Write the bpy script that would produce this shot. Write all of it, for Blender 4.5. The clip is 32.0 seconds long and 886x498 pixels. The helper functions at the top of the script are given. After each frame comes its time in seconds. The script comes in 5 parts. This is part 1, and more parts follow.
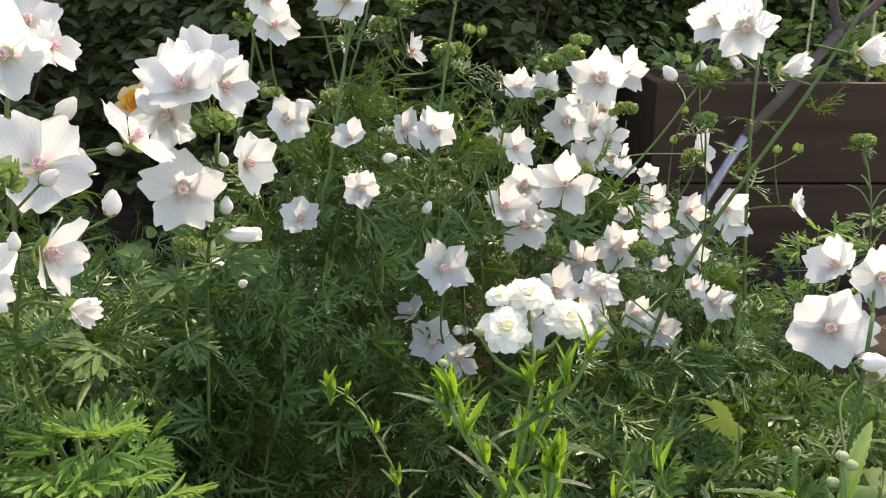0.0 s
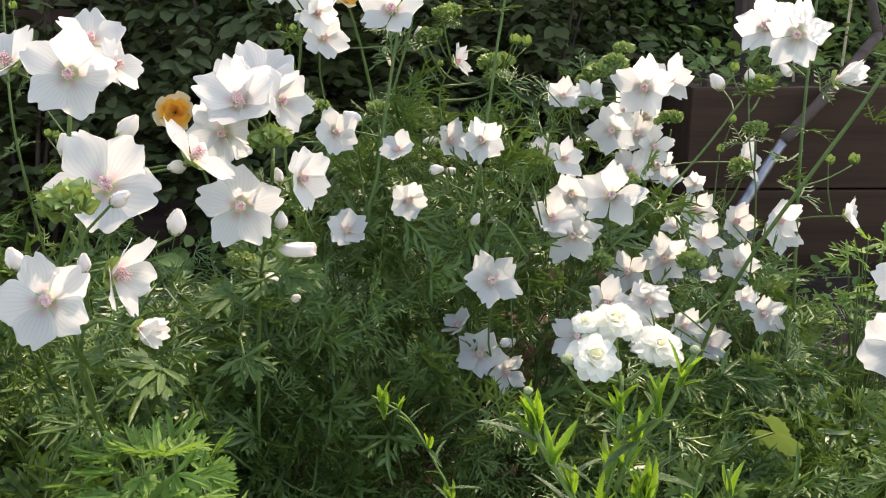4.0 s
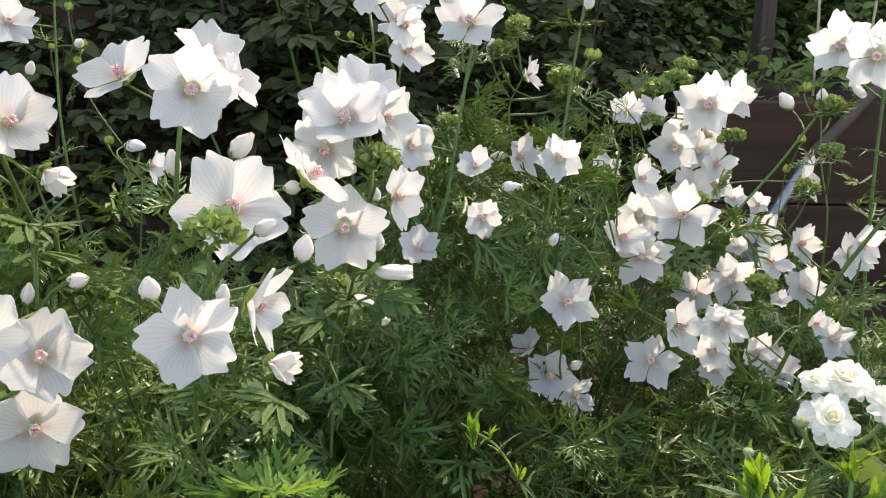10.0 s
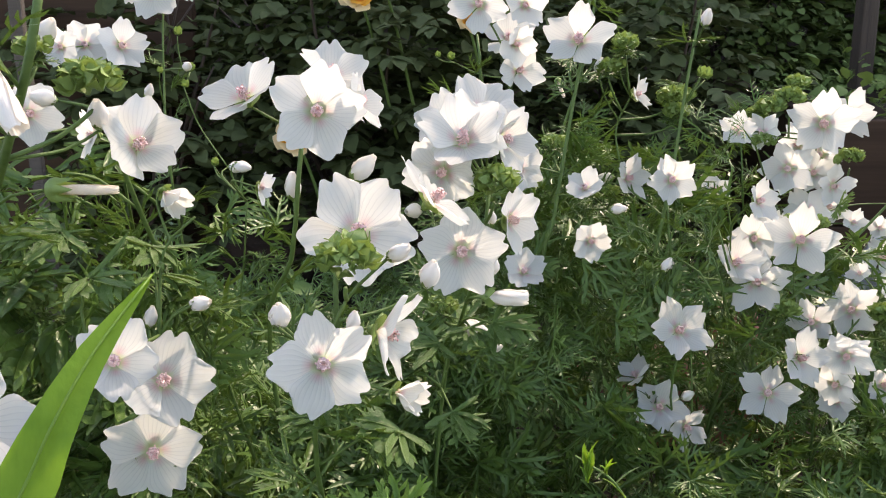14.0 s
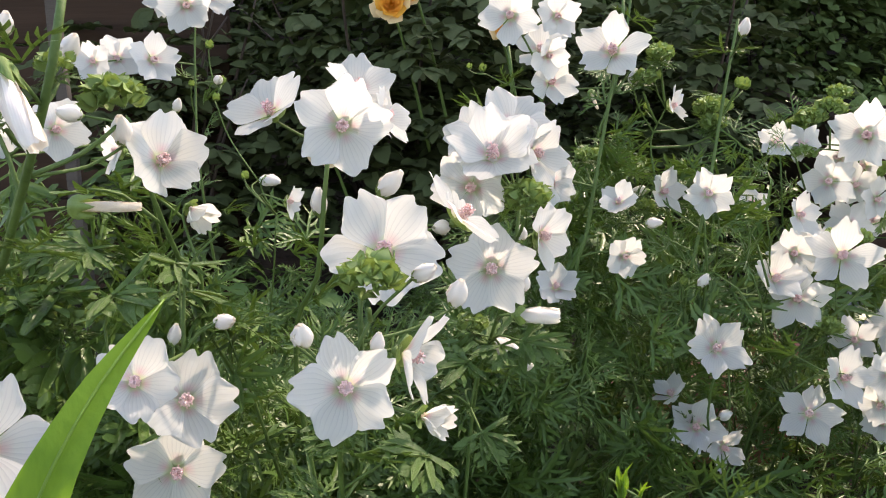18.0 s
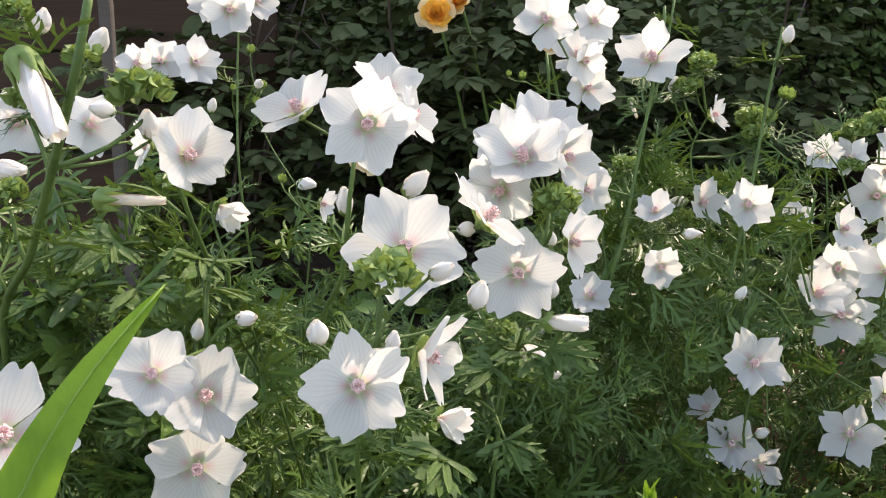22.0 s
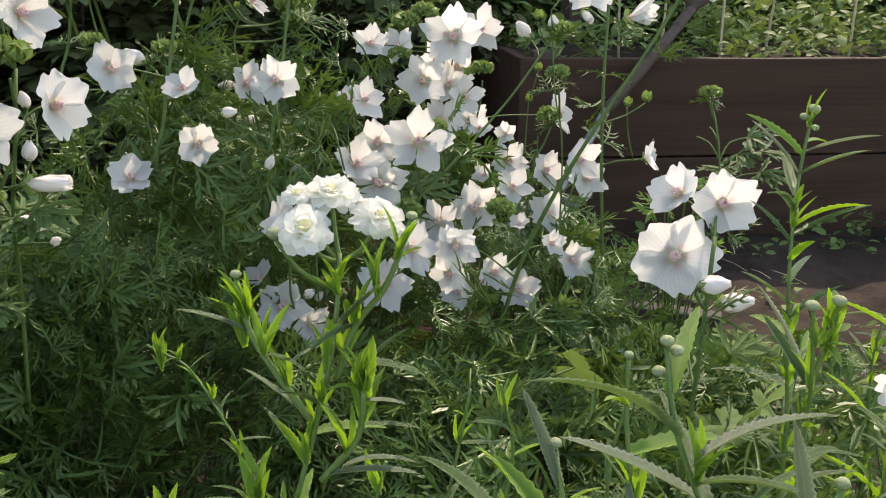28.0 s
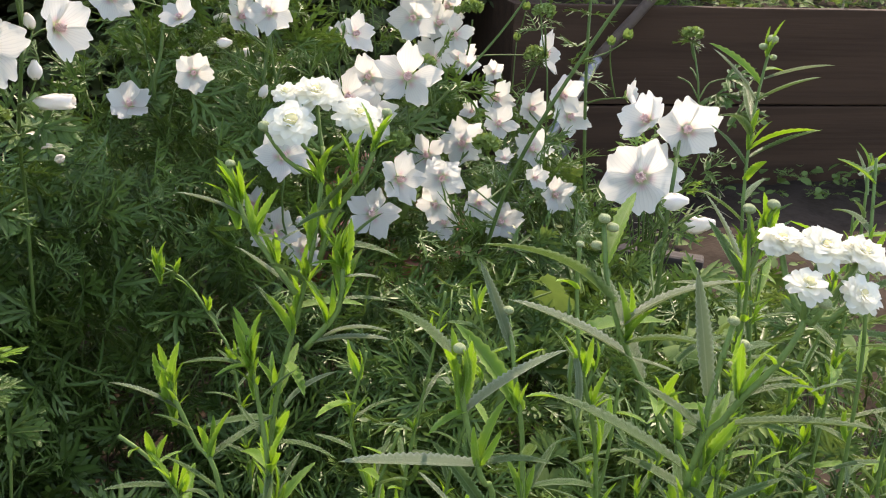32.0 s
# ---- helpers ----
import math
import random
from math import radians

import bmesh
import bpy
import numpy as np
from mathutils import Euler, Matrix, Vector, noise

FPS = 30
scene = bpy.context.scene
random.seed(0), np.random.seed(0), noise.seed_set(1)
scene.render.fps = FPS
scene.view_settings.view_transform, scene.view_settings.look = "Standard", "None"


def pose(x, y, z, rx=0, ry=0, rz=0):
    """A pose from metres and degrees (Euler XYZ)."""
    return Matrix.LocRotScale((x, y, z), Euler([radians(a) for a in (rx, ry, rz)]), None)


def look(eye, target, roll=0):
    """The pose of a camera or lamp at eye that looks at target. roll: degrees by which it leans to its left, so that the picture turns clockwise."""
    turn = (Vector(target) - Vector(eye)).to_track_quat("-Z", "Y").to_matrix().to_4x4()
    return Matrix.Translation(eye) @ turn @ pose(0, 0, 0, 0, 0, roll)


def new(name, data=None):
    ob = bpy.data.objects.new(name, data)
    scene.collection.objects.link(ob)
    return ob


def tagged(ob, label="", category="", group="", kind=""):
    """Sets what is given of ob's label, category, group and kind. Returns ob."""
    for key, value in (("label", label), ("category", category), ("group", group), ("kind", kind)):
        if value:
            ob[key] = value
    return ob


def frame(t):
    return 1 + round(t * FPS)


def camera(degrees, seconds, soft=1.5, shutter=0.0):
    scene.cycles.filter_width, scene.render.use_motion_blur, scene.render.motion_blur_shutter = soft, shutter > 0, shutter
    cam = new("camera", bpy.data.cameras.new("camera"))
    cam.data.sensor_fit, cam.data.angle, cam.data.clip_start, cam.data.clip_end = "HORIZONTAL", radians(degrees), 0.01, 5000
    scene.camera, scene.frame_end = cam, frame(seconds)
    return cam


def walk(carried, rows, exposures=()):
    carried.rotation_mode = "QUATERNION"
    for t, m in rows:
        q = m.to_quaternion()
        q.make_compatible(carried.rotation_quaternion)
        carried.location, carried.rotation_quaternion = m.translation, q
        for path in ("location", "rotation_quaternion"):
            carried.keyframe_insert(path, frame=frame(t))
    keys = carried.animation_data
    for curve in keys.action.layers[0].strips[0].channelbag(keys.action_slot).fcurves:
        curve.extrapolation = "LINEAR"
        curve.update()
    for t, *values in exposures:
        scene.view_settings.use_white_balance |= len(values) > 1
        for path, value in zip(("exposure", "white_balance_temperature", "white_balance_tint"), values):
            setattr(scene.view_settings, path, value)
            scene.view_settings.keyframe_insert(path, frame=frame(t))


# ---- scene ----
cam = camera(53.88, 32.0, 1.1)
PATH = [
    (0.0, 0.0000, 0.0000, 0.6800, 71.999, -0.000, 0.002),
    (0.5, -0.0033, 0.0017, 0.6816, 72.049, 0.167, 0.082),
    (1.0, -0.0057, 0.0036, 0.6823, 72.034, 0.316, 0.113),
    (1.5, -0.0067, 0.0045, 0.6800, 71.916, 0.330, 0.330),
    (2.0, -0.0147, 0.0044, 0.6805, 71.736, 0.295, 0.884),
    (2.5, -0.0205, 0.0044, 0.6825, 71.842, 0.338, 1.566),
    (3.0, -0.0202, 0.0032, 0.6848, 72.166, 0.437, 1.749),
    (3.5, -0.0210, 0.0052, 0.6858, 72.362, 0.495, 1.703),
    (5.5, -0.0297, 0.0147, 0.6852, 71.656, 0.170, -0.014),
    (6.0, -0.0384, 0.0194, 0.6851, 71.752, -0.490, -0.667),
    (6.5, -0.0445, 0.0215, 0.6869, 71.670, -0.958, -1.112),
    (7.0, -0.0489, 0.0215, 0.6877, 71.603, -1.237, -1.371),
    (7.5, -0.0574, 0.0219, 0.6894, 71.680, -1.349, -1.230),
    (8.0, -0.0707, 0.0220, 0.6931, 71.954, -1.427, -0.800),
    (8.5, -0.0814, 0.0247, 0.6937, 72.207, -1.318, -0.260),
    (9.0, -0.0866, 0.0313, 0.6903, 72.221, -1.249, 0.295),
    (9.5, -0.0939, 0.0315, 0.6909, 72.233, -0.979, 0.787),
    (10.0, -0.0984, 0.0318, 0.6929, 72.403, -0.698, 1.145),
    (10.5, -0.1098, 0.0336, 0.6945, 72.641, -0.800, 1.731),
    (11.0, -0.1174, 0.0345, 0.6964, 72.929, -0.888, 2.292),
    (11.5, -0.1218, 0.0367, 0.6961, 73.029, -0.617, 2.743),
    (12.0, -0.1192, 0.0400, 0.6956, 73.204, -0.245, 3.386),
    (12.5, -0.1208, 0.0431, 0.6917, 73.431, 0.014, 4.237),
    (13.0, -0.1259, 0.0434, 0.6947, 73.600, 0.285, 5.128),
    (13.5, -0.1254, 0.0459, 0.6917, 73.664, 0.316, 5.705),
    (14.0, -0.1253, 0.0476, 0.6904, 73.694, 0.280, 6.055),
    (14.5, -0.1294, 0.0467, 0.6892, 73.776, 0.202, 6.510),
    (16.5, -0.1314, 0.0507, 0.6866, 74.070, -0.434, 7.243),
    (17.0, -0.1347, 0.0512, 0.6874, 74.198, -0.432, 7.293),
    (17.5, -0.1289, 0.0572, 0.6884, 74.361, 0.191, 7.458),
    (18.0, -0.1240, 0.0604, 0.6907, 74.392, 0.771, 8.211),
    (18.5, -0.1214, 0.0600, 0.6887, 74.274, 0.938, 9.128),
    (19.0, -0.1199, 0.0630, 0.6871, 74.398, 0.965, 9.675),
    (19.5, -0.1194, 0.0653, 0.6866, 74.551, 1.164, 10.159),
    (20.0, -0.1206, 0.0638, 0.6869, 74.680, 1.010, 10.809),
    (20.5, -0.1210, 0.0624, 0.6865, 74.881, 0.468, 11.296),
    (21.0, -0.1159, 0.0655, 0.6848, 75.077, 0.334, 11.284),
    (21.5, -0.1136, 0.0653, 0.6830, 75.143, 0.390, 11.340),
    (22.0, -0.1137, 0.0656, 0.6840, 75.234, 0.286, 11.443),
    (22.5, -0.1118, 0.0660, 0.6818, 75.247, 0.221, 11.532),
    (23.0, -0.1111, 0.0645, 0.6818, 75.219, 0.354, 11.512),
    (23.5, -0.1054, 0.0704, 0.6815, 75.169, 0.463, 10.922),
    (24.0, -0.1008, 0.0789, 0.6798, 75.093, 0.250, 9.401),
    (24.5, -0.0803, 0.0907, 0.6787, 75.318, -0.272, 6.343),
    (25.0, -0.0611, 0.0942, 0.6797, 75.690, -0.567, 3.125),
    (25.5, -0.0386, 0.0895, 0.6815, 76.154, -0.854, -0.560),
    (26.0, -0.0133, 0.0746, 0.6708, 75.869, -0.827, -3.693),
    (26.5, 0.0042, 0.0589, 0.6569, 74.905, -0.664, -5.494),
    (28.5, 0.0289, 0.0147, 0.6369, 70.862, -0.904, -8.153),
    (29.0, 0.0280, 0.0081, 0.6377, 70.432, -1.061, -7.900),
    (29.5, 0.0278, 0.0039, 0.6315, 70.124, -1.307, -7.630),
    (30.0, 0.0305, -0.0053, 0.6311, 69.396, -1.505, -7.587),
    (30.5, 0.0320, -0.0100, 0.6309, 69.139, -1.568, -7.773),
    (31.0, 0.0307, -0.0153, 0.6315, 68.918, -1.864, -7.880),
    (31.5, 0.0308, -0.0175, 0.6317, 68.632, -2.013, -7.999),
    (32.0, 0.0306, -0.0184, 0.6302, 68.478, -1.820, -8.004),
]
EXPOSURE = [(0, 1.63, 8300, 20), (8, 1.60, 8150, 20), (13, 1.55, 8050, 20), (17, 1.51, 8050, 20), (20, 1.56, 8050, 20), (23, 1.55, 8050, 20), (25.2, 1.31, 8050, 20), (26.6, 1.09, 8050, 19), (29, 1.52, 8050, 18), (32, 1.54, 8050, 18)]
walk(cam, [(t, pose(*p)) for t, *p in PATH], EXPOSURE)

# ---- daylight ----
SUN_DIR = Vector((0.33, 0.62, 0.74)).normalized()
world = bpy.data.worlds.new("sky")
scene.world = world
world.use_nodes = True
sky = world.node_tree.nodes.new("ShaderNodeTexSky")
sky.sky_type, sky.sun_disc = "NISHITA", False
sky.sun_elevation = math.asin(SUN_DIR.z)
sky.sun_rotation = math.atan2(SUN_DIR.x, SUN_DIR.y)
back = world.node_tree.nodes["Background"]
back.inputs["Strength"].default_value = 0.20
world.node_tree.links.new(sky.outputs["Color"], back.inputs["Color"])
sun_data = bpy.data.lights.new("sun", "SUN")
sun_data.energy, sun_data.angle, sun_data.color = 2.0, radians(0.8), (1.0, 0.95, 0.87)
sun = new("sun", sun_data)
sun.matrix_world = look(SUN_DIR * 20, (0, 0, 0))


# ---- materials ----
def material(name, dark, light, scale=30.0, rough=0.6, through_light=0.0, bump=0.15, fine=6.0, metal=0.0, spec=0.5, vary=0.25, fibre=None, edge=None):
    """Two-scale procedural surface: broad blotches, fine grain, and a random shift for each object and island."""
    m = bpy.data.materials.new(name)
    m.use_nodes = True
    n, l = m.node_tree.nodes, m.node_tree.links
    bsdf, out = n["Principled BSDF"], n["Material Output"]
    geo, tex = n.new("ShaderNodeNewGeometry"), n.new("ShaderNodeTexCoord")
    mapping = n.new("ShaderNodeMapping")
    l.new(tex.outputs["Object"], mapping.inputs["Vector"])
    if fibre:
        mapping.inputs["Scale"].default_value = fibre
    broad, grain = n.new("ShaderNodeTexNoise"), n.new("ShaderNodeTexNoise")
    broad.inputs["Scale"].default_value, grain.inputs["Scale"].default_value = scale, scale * fine
    grain.inputs["Detail"].default_value = 6
    for t in (broad, grain):
        l.new(mapping.outputs["Vector"], t.inputs["Vector"])
    add = n.new("ShaderNodeMath")
    add.operation = "MULTIPLY_ADD"
    l.new(grain.outputs["Fac"], add.inputs[0])
    add.inputs[1].default_value = 0.5
    l.new(broad.outputs["Fac"], add.inputs[2])
    isle = n.new("ShaderNodeMath")
    isle.operation = "MULTIPLY_ADD"
    l.new(geo.outputs["Random Per Island"], isle.inputs[0])
    isle.inputs[1].default_value = vary * 2
    l.new(add.outputs[0], isle.inputs[2])
    info = n.new("ShaderNodeObjectInfo")
    each = n.new("ShaderNodeMath")
    each.operation = "MULTIPLY_ADD"
    l.new(info.outputs["Random"], each.inputs[0])
    each.inputs[1].default_value = vary
    l.new(isle.outputs[0], each.inputs[2])
    ramp = n.new("ShaderNodeValToRGB")
    ramp.color_ramp.elements[0].color, ramp.color_ramp.elements[1].color = (*dark, 1), (*light, 1)
    ramp.color_ramp.elements[0].position, ramp.color_ramp.elements[1].position = 0.45, 0.85 + vary * 1.2
    l.new(each.outputs[0], ramp.inputs["Fac"])
    paint = ramp.outputs["Color"]
    if edge:
        uv, sep = n.new("ShaderNodeUVMap"), n.new("ShaderNodeSeparateXYZ")
        l.new(uv.outputs["UV"], sep.inputs[0])
        for lo, hi, amount in ((0.62, 1.0, 0.8), (0.13, 0.0, 0.45)):
            band, over = n.new("ShaderNodeMapRange"), n.new("ShaderNodeMixRGB")
            band.inputs["From Min"].default_value, band.inputs["From Max"].default_value, band.inputs["To Max"].default_value = lo, hi, amount
            l.new(sep.outputs["X"], band.inputs["Value"])
            l.new(band.outputs[0], over.inputs["Fac"])
            l.new(paint, over.inputs["Color1"])
            over.inputs["Color2"].default_value = (*edge, 1)
            paint = over.outputs[0]
    l.new(paint, bsdf.inputs["Base Color"])
    bsdf.inputs["Roughness"].default_value, bsdf.inputs["Metallic"].default_value = rough, metal
    bsdf.inputs["Specular IOR Level"].default_value = spec
    b = n.new("ShaderNodeBump")
    b.inputs["Strength"].default_value, b.inputs["Distance"].default_value = bump, 0.002
    l.new(grain.outputs["Fac"], b.inputs["Height"])
    l.new(b.outputs["Normal"], bsdf.inputs["Normal"])
    if through_light:
        tr, mix = n.new("ShaderNodeBsdfTranslucent"), n.new("ShaderNodeMixShader")
        hue = n.new("ShaderNodeHueSaturation")
        hue.inputs["Hue"].default_value, hue.inputs["Saturation"].default_value, hue.inputs["Value"].default_value = 0.482, 1.08, 1.6
        l.new(paint, hue.inputs["Color"])
        l.new(hue.outputs["Color"], tr.inputs["Color"])
        mix.inputs["Fac"].default_value = through_light
        l.new(bsdf.outputs[0], mix.inputs[1])
        l.new(tr.outputs[0], mix.inputs[2])
        l.new(mix.outputs[0], out.inputs["Surface"])
    return m


def petal_material(name, white, base_tint, vein_tint, glow=0.4, streak=None):
    """Thin petal: fanned veins, a tinted claw at its foot, light passing through."""
    m = bpy.data.materials.new(name)
    m.use_nodes = True
    n, l = m.node_tree.nodes, m.node_tree.links
    bsdf, out = n["Principled BSDF"], n["Material Output"]
    uv = n.new("ShaderNodeUVMap")
    sep = n.new("ShaderNodeSeparateXYZ")
    l.new(uv.outputs["UV"], sep.inputs[0])
    noise_tex = n.new("ShaderNodeTexNoise")
    noise_tex.inputs["Scale"].default_value = 7
    l.new(uv.outputs["UV"], noise_tex.inputs["Vector"])
    wob = n.new("ShaderNodeMath")
    wob.operation = "MULTIPLY_ADD"
    l.new(noise_tex.outputs["Fac"], wob.inputs[0])
    wob.inputs[1].default_value = 2.2
    turns = n.new("ShaderNodeMath")
    turns.operation = "MULTIPLY"
    l.new(sep.outputs["X"], turns.inputs[0])
    turns.inputs[1].default_value = 62
    l.new(turns.outputs[0], wob.inputs[2])
    wave = n.new("ShaderNodeMath")
    wave.operation = "SINE"
    l.new(wob.outputs[0], wave.inputs[0])
    vein = n.new("ShaderNodeMapRange")
    vein.inputs["From Min"].default_value, vein.inputs["From Max"].default_value = 0.62, 1.0
    l.new(wave.outputs[0], vein.inputs["Value"])
    fade = n.new("ShaderNodeMapRange")
    fade.inputs["From Min"].default_value, fade.inputs["From Max"].default_value = 1.05, 0.25
    l.new(sep.outputs["Y"], fade.inputs["Value"])
    amount = n.new("ShaderNodeMath")
    amount.operation = "MULTIPLY"
    l.new(vein.outputs[0], amount.inputs[0])
    l.new(fade.outputs[0], amount.inputs[1])
    half = n.new("ShaderNodeMath")
    half.operation = "MULTIPLY"
    l.new(amount.outputs[0], half.inputs[0])
    half.inputs[1].default_value = 0.62
    c1, c2 = n.new("ShaderNodeMixRGB"), n.new("ShaderNodeMixRGB")
    c1.inputs["Color1"].default_value, c1.inputs["Color2"].default_value = (*white, 1), (*vein_tint, 1)
    l.new(half.outputs[0], c1.inputs["Fac"])
    foot = n.new("ShaderNodeMapRange")
    foot.inputs["From Min"].default_value, foot.inputs["From Max"].default_value = 0.20, 0.06
    l.new(sep.outputs["Y"], foot.inputs["Value"])
    l.new(foot.outputs[0], c2.inputs["Fac"])
    near_foot, tint, c3 = n.new("ShaderNodeMapRange"), n.new("ShaderNodeMath"), n.new("ShaderNodeMixRGB")
    near_foot.inputs["From Min"].default_value, near_foot.inputs["From Max"].default_value = 0.37, 0.10
    near_foot.inputs["To Max"].default_value = 0.85 if streak else 0.0
    l.new(sep.outputs["Y"], near_foot.inputs["Value"])
    tint.operation = "MULTIPLY"
    l.new(near_foot.outputs[0], tint.inputs[0])
    blush, axis, petal_axis = n.new("ShaderNodeMapRange"), n.new("ShaderNodeMath"), n.new("ShaderNodeMath")
    petal_axis.operation, axis.operation = "SUBTRACT", "ABSOLUTE"
    l.new(sep.outputs["X"], petal_axis.inputs[0])
    petal_axis.inputs[1].default_value = 0.5
    l.new(petal_axis.outputs[0], axis.inputs[0])
    blush.inputs["From Min"].default_value, blush.inputs["From Max"].default_value = 0.34, 0.02
    l.new(axis.outputs[0], blush.inputs["Value"])
    l.new(blush.outputs[0], tint.inputs[1])
    l.new(tint.outputs[0], c3.inputs["Fac"])
    l.new(c1.outputs[0], c3.inputs["Color1"])
    c3.inputs["Color2"].default_value = (*(streak or vein_tint), 1)
    l.new(c3.outputs[0], c2.inputs["Color1"])
    c2.inputs["Color2"].default_value = (*base_tint, 1)
    l.new(c2.outputs[0], bsdf.inputs["Base Color"])
    bsdf.inputs["Roughness"].default_value = 0.55
    bsdf.inputs["Specular IOR Level"].default_value = 0.3
    b = n.new("ShaderNodeBump")
    b.inputs["Strength"].default_value, b.inputs["Distance"].default_value = 0.13, 0.0004
    l.new(wave.outputs[0], b.inputs["Height"])
    l.new(b.outputs["Normal"], bsdf.inputs["Normal"])
    tr, mix = n.new("ShaderNodeBsdfTranslucent"), n.new("ShaderNodeMixShader")
    l.new(c2.outputs[0], tr.inputs["Color"])
    mix.inputs["Fac"].default_value = glow
    l.new(bsdf.outputs[0], mix.inputs[1])
    l.new(tr.outputs[0], mix.inputs[2])
    l.new(mix.outputs[0], out.inputs["Surface"])
    return m


M_PETAL = petal_material("white_petal", (0.79, 0.78, 0.73), (0.70, 0.74, 0.46), (0.60, 0.60, 0.58), 0.60, (0.80, 0.40, 0.47))
M_FURLED = petal_material("furled_petal", (0.84, 0.80, 0.73), (0.78, 0.80, 0.55), (0.80, 0.66, 0.68), 0.3)
M_WILTED = material("wilted_petal", (0.62, 0.48, 0.33), (0.84, 0.74, 0.58), 200, 0.7, 0.2, 0.4, vary=0.1)
M_PINK = material("pink_stamens", (0.80, 0.38, 0.41), (0.90, 0.70, 0.66), 900, 0.8, 0.2, vary=0.2)
M_STEM = material("mallow_stem", (0.030, 0.062, 0.014), (0.085, 0.140, 0.036), 60, 0.55, 0.0, 0.35, spec=0.25, vary=0.15)
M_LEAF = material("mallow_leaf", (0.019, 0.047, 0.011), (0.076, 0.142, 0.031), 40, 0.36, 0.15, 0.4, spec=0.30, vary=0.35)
# mallow_leaf lightened: sunshine on fresh low leaves is put into the colour
M_LEAF_LIT = material("lit_leaf", (0.036, 0.090, 0.019), (0.145, 0.270, 0.055), 40, 0.42, 0.38, 0.3, spec=0.3, vary=0.3)
M_CALYX = material("green_calyx", (0.062, 0.115, 0.024), (0.185, 0.280, 0.075), 300, 0.5, 0.22, 0.35, vary=0.22)
M_SNEEZE_STEM = material("sneezewort_stem", (0.042, 0.090, 0.018), (0.115, 0.190, 0.048), 90, 0.5, 0.0, 0.3, spec=0.3, vary=0.15)
M_SNEEZE = material("serrated_leaf", (0.022, 0.058, 0.014), (0.090, 0.170, 0.045), 120, 0.36, 0.20, 0.7, spec=0.42, vary=0.35, edge=(0.22, 0.32, 0.16))
M_SHOOT = material("young_shoot", (0.050, 0.140, 0.014), (0.130, 0.275, 0.028), 120, 0.45, 0.40, 0.4, vary=0.25, edge=(0.24, 0.36, 0.08))
M_CREAM = petal_material("cream_floret", (0.92, 0.91, 0.82), (0.80, 0.72, 0.34), (0.88, 0.86, 0.76), 0.6)
M_YELLOW = material("cream_disc", (0.55, 0.48, 0.14), (0.75, 0.70, 0.36), 900, 0.7, 0.1, 0.5, vary=0.1)
M_GREYBUD = material("grey_green_bud", (0.09, 0.13, 0.04), (0.27, 0.32, 0.15), 700, 0.7, 0.0, 0.4, vary=0.1)
M_BLADE = material("grass_blade", (0.085, 0.20, 0.020), (0.16, 0.31, 0.036), 60, 0.5, 0.5, 0.35, spec=0.2, vary=0.1, fibre=(1, 1, 0.1))
M_ROSELEAF = material("rose_leaf", (0.031, 0.045, 0.017), (0.068, 0.088, 0.034), 30, 0.66, 0.10, 0.25, spec=0.13, vary=0.3)
M_HEDGE = material("hedge_leaf", (0.029, 0.050, 0.015), (0.088, 0.130, 0.038), 20, 0.65, 0.15, 0.2, spec=0.18, vary=0.3)
M_BEDLEAF = material("bed_weed_leaf", (0.04, 0.08, 0.016), (0.12, 0.19, 0.05), 30, 0.6, 0.25, 0.2, spec=0.2, vary=0.3)
M_ROSE = petal_material("apricot_rose_petal", (0.88, 0.46, 0.07), (0.85, 0.33, 0.03), (0.88, 0.58, 0.2), 0.35)
M_ROSE_OUT = petal_material("pale_rose_petal", (0.86, 0.66, 0.36), (0.86, 0.52, 0.15), (0.88, 0.7, 0.42), 0.35)
M_SOIL = material("dark_soil", (0.017, 0.012, 0.0085), (0.052, 0.038, 0.027), 9, 0.95, 0.0, 1.0, spec=0.1, fine=9, vary=0.0)
M_PLANK = material("brown_stained_board", (0.024, 0.0135, 0.0085), (0.056, 0.032, 0.020), 4, 0.75, 0.0, 0.5, spec=0.15, vary=0.1, fibre=(0.25, 6, 6))
M_OLDWOOD = material("weathered_wood", (0.032, 0.025, 0.020), (0.085, 0.068, 0.054), 6, 0.85, 0.0, 0.8, vary=0.1, fibre=(0.3, 6, 6))
M_DARKWOOD = material("dark_wooden_post", (0.022, 0.014, 0.010), (0.060, 0.040, 0.028), 8, 0.8, 0.0, 0.6, vary=0.1, fibre=(6, 6, 0.4))
M_HANDLE = material("worn_brown_handle", (0.030, 0.021, 0.015), (0.085, 0.062, 0.046), 40, 0.7, 0.0, 0.3, spec=0.2, vary=0.05)
M_STEEL = material("worn_steel", (0.13, 0.13, 0.13), (0.30, 0.30, 0.30), 60, 0.5, 0.0, 0.1, metal=1.0, vary=0.05)
M_BRICK = material("red_brick", (0.14, 0.045, 0.03), (0.26, 0.10, 0.065), 25, 0.9, 0.0, 0.8, vary=0.15)
M_STONE = material("tan_stone", (0.22, 0.18, 0.14), (0.42, 0.36, 0.29), 20, 0.85, 0.0, 0.7, vary=0.2)
M_STRAW = material("dry_straw", (0.30, 0.24, 0.13), (0.48, 0.41, 0.26), 60, 0.8, 0.1, 0.2, vary=0.2)
M_WIRE = material("grey_wire", (0.25, 0.25, 0.25), (0.4, 0.4, 0.4), 40, 0.4, metal=0.8, vary=0.0)


# ---- building blocks ----
rng = random.Random(7)


